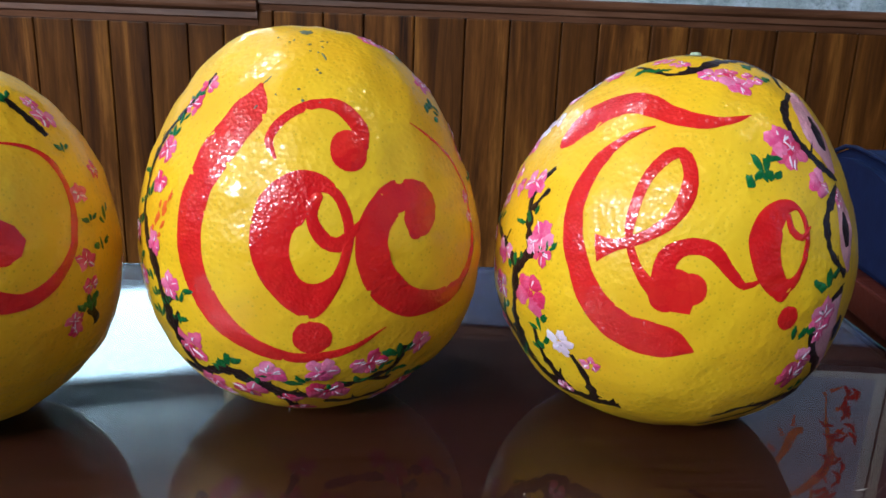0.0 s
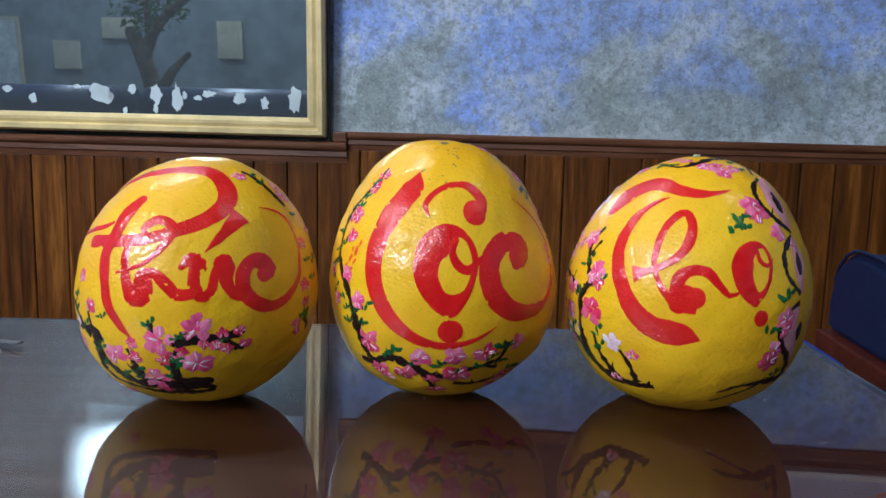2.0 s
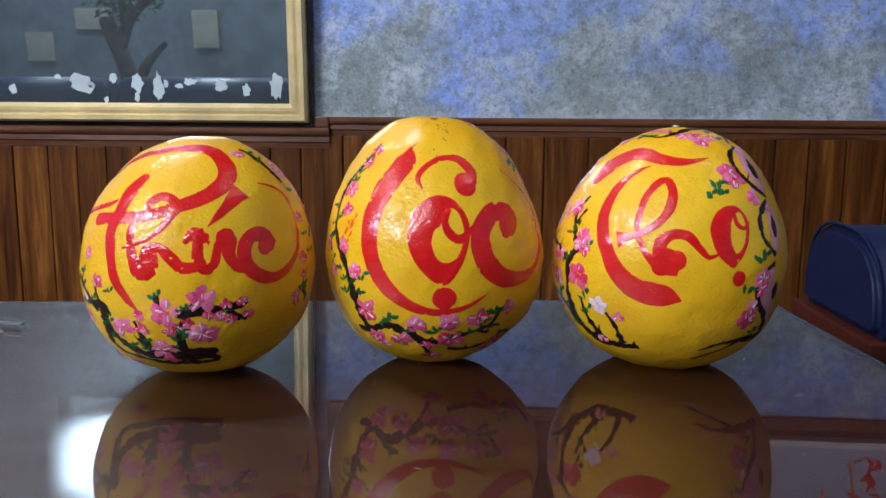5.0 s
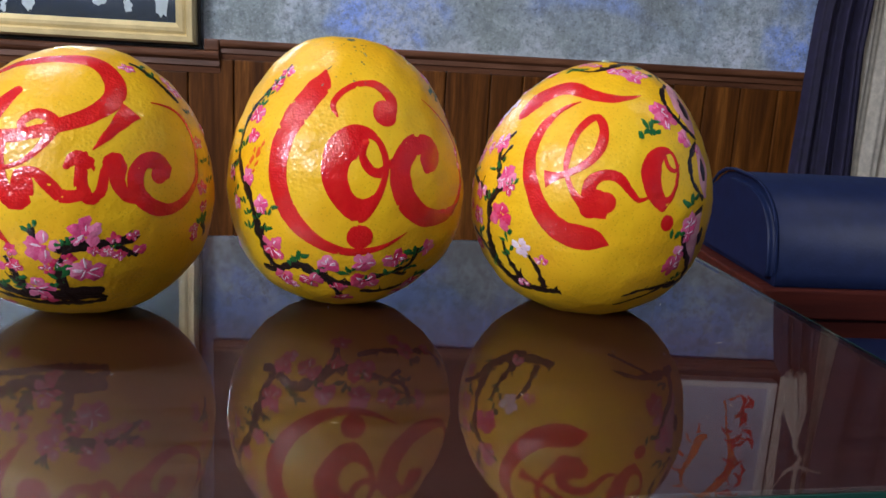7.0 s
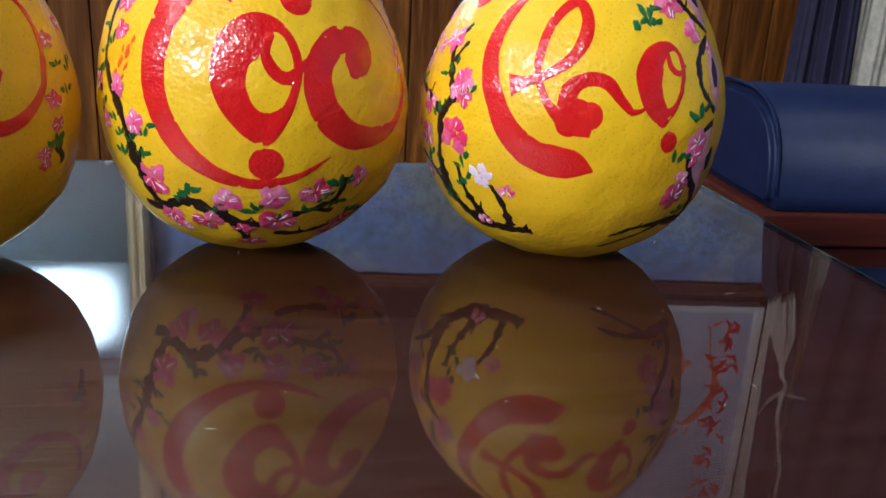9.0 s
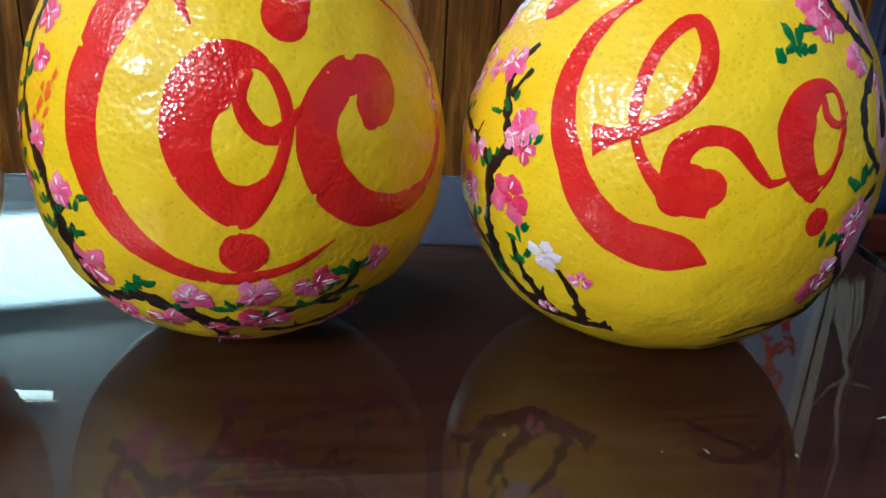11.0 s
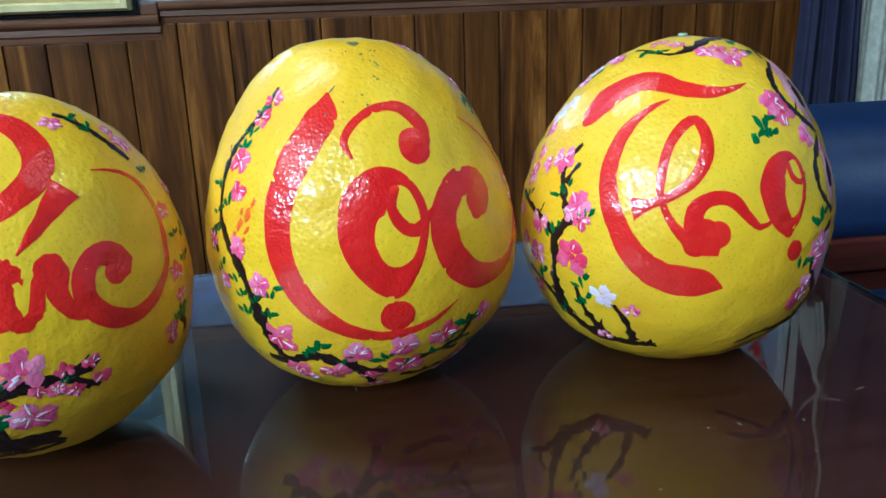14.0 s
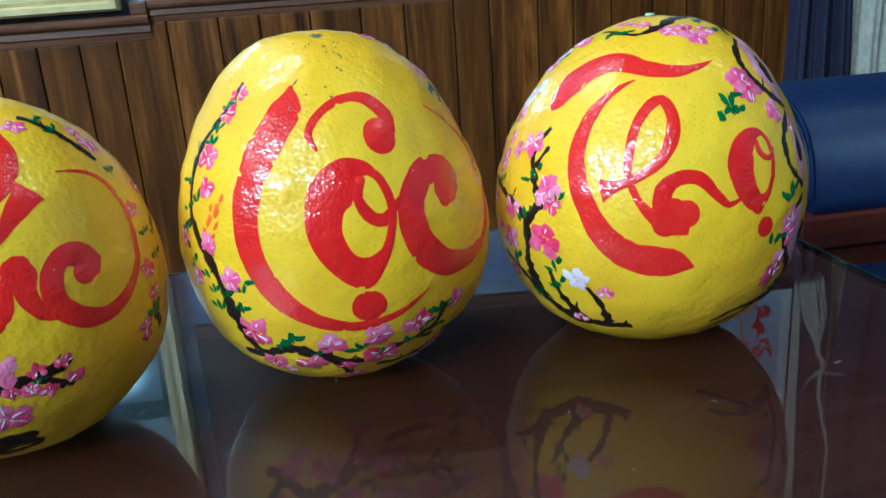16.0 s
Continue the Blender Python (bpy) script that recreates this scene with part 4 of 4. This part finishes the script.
fruit_loc.ring([(89.1, 67.1), (81.3, 69.5), (75.9, 76.4), (74.0, 84.5), (75.5, 93.4), (79.3, 103.3), (85.6, 110.4), (92.8, 108.1), (99.4, 101.1), (103.2, 93.1), (104.1, 85.1), (102.3, 76.2), (96.8, 70.0)],
    [(86.3, 75.8), (83.0, 73.5), (79.3, 76.4), (77.0, 84.5), (78.3, 92.6), (81.2, 97.8), (85.7, 99.8), (89.8, 97.9), (92.4, 91.9), (92.2, 87.1), (90.8, 83.9), (88.7, 82.3), (87.4, 79.0)])
fruit_loc.letter([(51.6, 79.0, 18.5), (52.2, 81.2, 18.5)])
fruit_loc.dot(86.0, 117.2, 19.1)
fruit_loc.letter([(54.0, 85.1, 8.1), (50.9, 80.5, 18.1), (51.0, 75.8, 20.0), (53.6, 73.6, 14.3), (61.4, 75.4, 15.9), (68.0, 83.7, 16.3), (68.3, 92.7, 16.9), (63.6, 101.2, 17.8), (53.7, 106.9, 15.7), (41.4, 106.5, 11.7), (30.3, 102.1, 7.3), (24.5, 95.1, 5.1), (22.2, 84.2, 4.1), (21.4, 72.7, 3.4), (26.7, 62.8, 2.7), (38.5, 55.9, 2.0), (48.2, 52.0, 0.6)])
for row in ((39.5, 20.5, 10.5, 0), (17.6, 22.3, 9.5, 0), (21.8, 37.1, 12.3, 0), (8.5, 37.5, 9.5, 0), (6.6, 53.8, 11.4, 0), (12.1, 60.7, 9.3, 0), (24.2, 75.6, 7.2, 0), (23.2, 82.3, 6.6, 0),):
    fruit_loc.flower(*row)
for row in ((14.0, 26.6, 6.6, 0.8), (28.3, 45.0, 9.2, -0.8), (24.8, 47.7, 7.5, -1.0), (11.4, 68.7, 5.9, 1.0),):
    fruit_loc.leaf(*row)
fruit_loc.twig([(132.1, 38.8, 2.0), (135.5, 45.6, 3.0), (140.8, 50.9, 4.0), (149.5, 59.6, 4.0), (152.2, 69.7, 4.0), (152.4, 80.0, 5.0), (147.6, 90.9, 4.9), (142.6, 99.5, 5.8), (140.0, 108.1, 6.8), (140.1, 119.1, 7.8), (139.9, 133.0, 7.9)])
fruit_loc.twig([(139.1, 108.1, 3.9), (131.7, 106.6, 2.9)])
fruit_loc.twig([(138.5, 116.1, 2.9), (133.8, 112.0, 1.9)])
fruit_loc.twig([(150.9, 82.9, 3.0), (158.3, 85.9, 3.0), (155.9, 93.1, 3.0)])
fruit_loc.twig([(150.2, 133.3, 7.0), (142.2, 135.0, 7.0), (122.0, 131.8, 7.7), (111.7, 137.4, 8.7), (104.8, 141.2, 7.8), (93.0, 144.3, 4.9), (76.2, 141.4, 4.9), (61.2, 135.7, 4.9), (51.6, 131.5, 4.9), (51.7, 121.7, 2.9)])
fruit_loc.twig([(122.0, 131.8, 4.8), (116.5, 134.3, 5.8), (104.8, 141.2, 6.8), (98.0, 154.4, 4.0)])
fruit_loc.twig([(78.5, 150.5, 4.0), (55.7, 150.2, 4.0), (34.4, 144.6, 5.1), (9.1, 132.7, 5.3), (9.0, 122.4, 4.2)])
fruit_loc.twig([(61.2, 135.7, 2.9), (48.1, 137.6, 3.0)])
for ph, th, rx, ry, tilt in ((134.0, 76.5, 3.0, 1.6, 1.2), (136.5, 80.0, 4.4, 2.0, 0.9), (139.5, 79.0, 2.4, 1.3, 1.4), (141.0, 83.5, 4.0, 2.1, 1.0), (137.0, 85.0, 3.2, 1.3, 0.7), (144.0, 87.0, 3.0, 1.6, 1.2), (139.0, 88.5, 2.2, 1.4, 0.5)):
    bm = bmesh.new()
    fruit_loc.blob(bm, ph, th, rx, ry, tilt, int(th), 0.0, 14, 0.35)
    fruit_loc.close("painted_smear", bm, ORANGE)
for row in ((132.3, 42.8, 10.3, 1), (135.7, 48.9, 11.1, 1), (143.2, 62.4, 15.3, 1), (141.8, 72.6, 12.7, 1), (158.5, 88.5, 11.3, 1), (142.5, 90.9, 13.4, 0), (154.3, 102.4, 11.2, 0), (134.7, 103.7, 14.1, 0), (133.9, 123.7, 21.0, 1), (177.2, 122.6, 10.9, 0), (136.2, 138.7, 15.4, 1), (103.0, 132.0, 17.3, 0), (116.7, 141.4, 18.6, 1), (82.3, 130.5, 17.3, 0), (79.0, 142.7, 21.1, 1), (64.2, 128.2, 17.5, 1), (45.0, 121.7, 15.3, 0), (31.3, 144.3, 15.9, 1), (95.3, 157.2, 13.0, 1), (10.4, 135.7, 13.6, 1), (98.3, 146.6, 11.9, 1), (135.9, 144.7, 11.2, 0), (34.7, 152.2, 12.4, 1),):
    fruit_loc.flower(*row)
for row in ((136.0, 46.1, 6.5, 0.8), (140.3, 52.8, 7.3, 1.0), (142.4, 56.7, 6.5, 1.2), (155.0, 69.6, 8.2, 1.3), (148.8, 75.7, 8.1, 1.4), (153.8, 78.2, 6.5, 1.0), (156.1, 85.4, 7.4, 1.3), (154.2, 97.0, 7.3, 1.3), (129.6, 106.3, 7.8, 0.3), (138.4, 108.3, 6.3, 1.0), (134.4, 113.9, 7.1, 0.6), (146.7, 101.6, 8.0, 1.2), (145.8, 112.6, 8.0, 1.0), (145.2, 106.4, 6.4, 0.8), (118.6, 127.0, 10.2, 0.4), (123.4, 129.3, 7.9, 0.1), (90.8, 134.7, 10.2, 1.3), (48.1, 133.0, 8.9, 0.2), (52.6, 124.1, 11.1, 1.2), (62.9, 136.4, 8.8, 0.3), (109.3, 135.6, 7.9, 0.4), (74.9, 138.6, 7.9, 0.3), (30.9, 137.4, 10.8, 0.4), (9.0, 125.4, 10.3, 1.0), (57.7, 130.0, 7.2, 0.9),):
    fruit_loc.leaf(*row)
fruit_loc.letter([(103.5, 39.9, 0.6), (104.9, 41.5, 1.0), (105.9, 42.3, 0.6)], name="painted_scuff", mat=SCAR)
fruit_loc.letter([(82.1, 30.3, 0.7), (80.8, 31.8, 1.3), (80.2, 33.2, 0.7)], name="painted_scuff", mat=SCAR)
rng = random.Random(31)
for k in range(16):
    bm = bmesh.new()
    ph, th = 78 + 30 * rng.random(), 24 + 26 * rng.random() ** 1.3
    fruit_loc.blob(bm, ph, th, 0.5 + 0.9 * rng.random() ** 2, 0.35 + 0.4 * rng.random(), 3 * rng.random(), k, 0.0, 9, 0.4)
    fruit_loc.close("rind_speck", bm, SCAR)
fruit_loc.stem(91.8, 20.7, 2.0)
fruit_tho = Fruit("round yellow pomelo with red lettering, blossoms and stem", (0.1776, 0.5491, 0.8531), -10.53, -10.70,
    [0.1094, 0.1066, 0.1034, 0.1014, 0.1034, 0.1073, 0.1095, 0.1105, 0.1077, 0.1055],
    [0.1094, 0.1094, 0.1040, 0.0978, 0.0970, 0.0983, 0.1018, 0.1050, 0.1046, 0.1055], 5)
fruit_tho.body()
fruit_tho.letter([(139.9, 59.4, 2.7), (138.2, 55.6, 14.8), (133.7, 49.0, 20.2), (123.6, 43.1, 18.0), (111.7, 42.7, 13.8), (99.1, 45.8, 10.7), (88.5, 47.7, 8.7), (78.2, 46.5, 4.2), (68.7, 43.5, 0.7)])
fruit_tho.letter([(104.2, 50.0, 1.0), (113.2, 54.4, 4.5), (120.4, 62.5, 8.3), (123.2, 72.9, 10.5), (122.6, 83.2, 11.4), (119.3, 92.6, 12.6), (114.4, 101.6, 15.0), (106.7, 109.0, 17.5), (98.4, 111.7, 19.4), (91.8, 112.3, 17.5), (88.5, 113.0, 12.6), (86.0, 113.6, 6.3), (83.7, 114.3, 0.9)])
fruit_tho.letter([(114.5, 87.4, -14.3), (112.2, 86.8, 9.9), (108.1, 85.7, 5.2), (101.0, 82.6, 5.5), (94.7, 77.7, 6.7), (91.0, 70.8, 8.0), (90.5, 63.1, 6.9), (94.0, 57.6, 6.3), (99.4, 60.6, 6.3), (103.6, 67.7, 5.6), (105.4, 77.7, 5.2), (105.2, 83.6, 3.7), (102.4, 90.7, 4.3), (97.9, 96.1, 6.7), (94.7, 98.2, 12.3)],
    [(93.9, 98.9, 14.1), (89.7, 96.5, 23.9), (87.3, 95.7, 15.3)],
    [(94.8, 94.2, 11.0), (94.3, 87.9, 9.8), (89.5, 84.2, 7.9), (82.8, 84.5, 7.7), (77.0, 90.1, 5.6), (72.6, 93.7, 3.7), (68.3, 91.9, 1.6)])
fruit_tho.ring([(62.3, 68.7), (56.4, 70.0), (52.5, 76.0), (52.4, 83.2), (54.5, 90.0), (59.5, 97.5), (64.8, 95.7), (69.2, 91.4), (72.0, 85.0), (72.4, 78.8), (69.0, 72.2)],
    [(59.4, 72.3), (56.7, 71.8), (54.5, 76.1), (54.2, 81.7), (55.5, 87.3), (58.2, 90.9), (60.6, 89.6), (62.3, 85.2), (62.6, 80.5), (62.0, 76.5), (60.8, 74.0)])
fruit_tho.letter([(60.3, 72.7, 3.2), (59.2, 77.4, 3.8), (55.3, 79.3, 3.2), (51.8, 75.9, 1.0)])
fruit_tho.dot(56.5, 102.6, 12.1)
fruit_tho.twig([(136.5, 66.2, 2.3), (142.8, 74.1, 4.7), (140.4, 85.5, 4.6), (138.6, 91.7, 5.3), (143.8, 97.7, 6.2), (145.7, 104.7, 6.2), (149.3, 113.1, 7.9), (151.4, 125.8, 10.5), (141.6, 137.3, 11.4), (110.2, 142.8, 5.6)])
fruit_tho.twig([(135.8, 72.9, 2.3), (140.8, 79.7, 3.8)])
fruit_tho.twig([(170.2, 83.6, 2.5), (153.4, 91.6, 4.0), (144.4, 97.7, 4.7)])
fruit_tho.twig([(130.2, 90.9, 2.3), (137.2, 92.9, 3.8), (143.8, 97.7, 5.4)])
fruit_tho.twig([(166.0, 110.3, 3.3), (157.0, 118.2, 5.7), (153.0, 127.2, 7.3)])
fruit_tho.twig([(139.2, 115.5, 3.1), (137.7, 130.9, 6.4), (132.3, 139.0, 6.4)])
fruit_tho.twig([(124.3, 122.4, 2.3), (120.8, 129.7, 4.7), (121.3, 139.6, 6.4)])
for row in ((144.5, 71.2, 16.9, 0), (164.6, 77.3, 14.2, 0), (134.0, 86.9, 17.0, 0), (153.2, 93.9, 15.1, 0), (137.0, 104.6, 20.5, 1), (132.9, 91.9, 13.0, 1), (137.0, 89.2, 11.8, 0), (153.8, 73.5, 10.3, 0), (174.0, 33.7, 11.1, 0), (162.8, 68.5, 9.2, 0), (157.2, 104.5, 15.3, 0), (127.4, 118.5, 15.2, 2), (117.1, 124.2, 9.9, 0), (165.3, 117.9, 12.2, 1), (170.7, 90.3, 10.8, 0), (165.2, 53.3, 15.8, 2), (165.0, 59.5, 12.9, 0), (164.0, 39.3, 13.0, 0), (157.8, 27.4, 12.4, 0), (157.1, 49.0, 10.6, 2), (179.4, 71.6, 11.1, 0), (136.1, 137.3, 10.4, 0), (165.5, 100.0, 10.7, 1),):
    fruit_tho.flower(*row)
for row in ((141.5, 81.7, 9.5, 1.3), (145.5, 95.1, 8.9, 1.2), (135.7, 113.6, 8.8, 1.0), (136.9, 120.9, 9.0, 1.1), (157.4, 111.7, 8.6, 0.8), (163.5, 84.3, 8.0, 1.2), (152.9, 126.0, 8.7, 1.0), (157.5, 36.7, 8.2, 0.7), (178.8, 63.8, 7.7, 1.2), (130.3, 89.1, 6.8, 1.0),):
    fruit_tho.leaf(*row)
fruit_tho.twig([(140.1, 23.1, 3.0), (112.0, 28.1, 3.8), (100.6, 27.9, 5.7), (89.2, 24.2, 6.7), (69.0, 17.4, 5.9), (26.2, 18.4, 5.0), (40.0, 31.5, 3.9)])
fruit_tho.letter([(32.0, 33.6, 6.2), (37.5, 40.7, 18.4), (37.1, 48.1, 21.8), (34.2, 54.7, 14.8), (31.5, 59.2, 3.5)], name="painted_petal", mat=DUSTY)
fruit_tho.letter([(35.1, 41.7, 2.6), (36.1, 46.2, 10.5), (35.5, 50.5, 8.7), (34.7, 52.7, 1.7)], name="painted_mark", mat=BLACK, over=0.0003)
fruit_tho.twig([(36.3, 33.1, 2.9), (50.5, 39.7, 4.7), (52.9, 46.8, 4.7), (48.5, 53.0, 4.7), (41.4, 58.1, 4.7), (32.4, 61.0, 3.8)])
fruit_tho.letter([(33.4, 65.6, 6.9), (33.1, 71.4, 14.7), (32.4, 80.8, 14.7), (29.8, 88.1, 6.1)], name="painted_petal", mat=DUSTY)
fruit_tho.letter([(33.6, 71.4, 2.6), (33.4, 76.1, 8.6), (32.0, 81.7, 3.5)], name="painted_mark", mat=BLACK, over=0.0003)
fruit_tho.twig([(33.4, 63.8, 3.8), (41.7, 69.6, 4.7), (43.9, 76.5, 4.6), (41.2, 84.4, 4.6), (32.1, 90.2, 3.8)])
fruit_tho.letter([(32.8, 97.5, 6.9), (35.7, 104.1, 18.0), (34.0, 112.0, 20.8), (25.1, 119.7, 8.9)], name="painted_petal", mat=DUSTY)
fruit_tho.letter([(28.2, 103.0, 2.6), (27.8, 106.6, 10.5), (26.7, 111.6, 3.5)], name="painted_mark", mat=BLACK, over=0.0003)
fruit_tho.twig([(31.9, 94.6, 3.8), (38.9, 97.8, 4.7), (43.6, 104.7, 4.6), (39.9, 113.5, 5.6), (27.5, 120.7, 5.8), (15.2, 130.7, 6.0)])
fruit_tho.twig([(8.7, 129.7, 5.1), (20.8, 132.3, 6.9), (35.3, 134.5, 6.8), (50.8, 137.9, 3.8), (65.4, 142.5, 1.9)])
fruit_tho.twig([(35.3, 134.5, 4.8), (44.3, 141.4, 2.9), (65.6, 151.3, 1.9)])
for row in ((59.0, 51.5, 17.5, 0), (56.2, 54.8, 17.5, 1), (45.5, 63.4, 14.5, 0), (34.8, 67.9, 9.0, 0), (40.2, 102.3, 18.6, 0), (41.0, 107.1, 13.7, 0), (42.9, 123.0, 19.6, 1), (42.7, 117.1, 15.4, 0), (83.7, 28.6, 13.1, 0), (70.1, 32.2, 15.5, 0), (73.1, 26.6, 10.7, 1), (122.9, 18.6, 10.2, 0), (59.8, 29.0, 10.8, 0), (104.4, 21.6, 9.2, 0), (148.8, 28.9, 11.9, 0), (164.1, 33.4, 10.4, 2),):
    fruit_tho.flower(*row)
for row in ((65.9, 58.5, 9.7, 0.5), (68.8, 62.2, 8.8, 0.2), (64.9, 62.1, 7.4, 0.9), (41.8, 90.5, 10.6, 1.0), (47.8, 107.4, 10.6, 0.3), (29.7, 127.8, 8.7, 1.0), (123.8, 26.5, 9.5, 0.2), (114.0, 26.0, 7.1, 0.4), (50.7, 28.9, 8.7, 0.5), (51.1, 21.4, 8.0, 0.2),):
    fruit_tho.leaf(*row)
fruit_tho.stem(96.5, 7.8, 3.4)

# wainscot planks, each its own board
wains = structure("wainscot", box(LEFT, RIGHT, WALL - 0.006, WALL - 0.0005, 0.0, 0.90), RAIL, "varnished brown wooden wainscot of upright planks", category="wainscot")
rng = random.Random(21)
x = -2.6
while x < 1.5:
    w = rng.choice((0.082, 0.090, 0.098, 0.112))
    z1 = 0.868 if x + w < -0.46 else 0.903
    pl = part("plank", box(x + 0.0012, x + w - 0.0012, WALL - 0.018 - 0.003 * rng.random(), WALL - 0.0065, 0.0, z1, 0.0035, None, 2), PLANK, wains)
    x += w

# dust and lint on the glass
rng = random.Random(77)
bm = bmesh.new()
for k in range(46):
    x, y, s, a = -0.35 + 0.66 * rng.random(), 0.27 + 0.5 * rng.random(), 0.0006 + 0.0011 * rng.random(), rng.random() * 6.3
    long = 1 + 3 * (rng.random() < 0.3)
    c, d = Vector((x, y, TABLE + 0.0004)), Vector((math.cos(a), math.sin(a), 0))
    e = Vector((-d.y, d.x, 0))
    bm.faces.new([bm.verts.new(c + v) for v in (d * s * long, e * s * 0.35, -d * s * long * 0.8, -e * s * 0.4)])
dust = part("dust_specks", bm, plain("pale_lint", (0.55, 0.52, 0.45), 0.8))
tagged(dust, "pale specks of dust lying on the glass", "dust", "", "stuff")
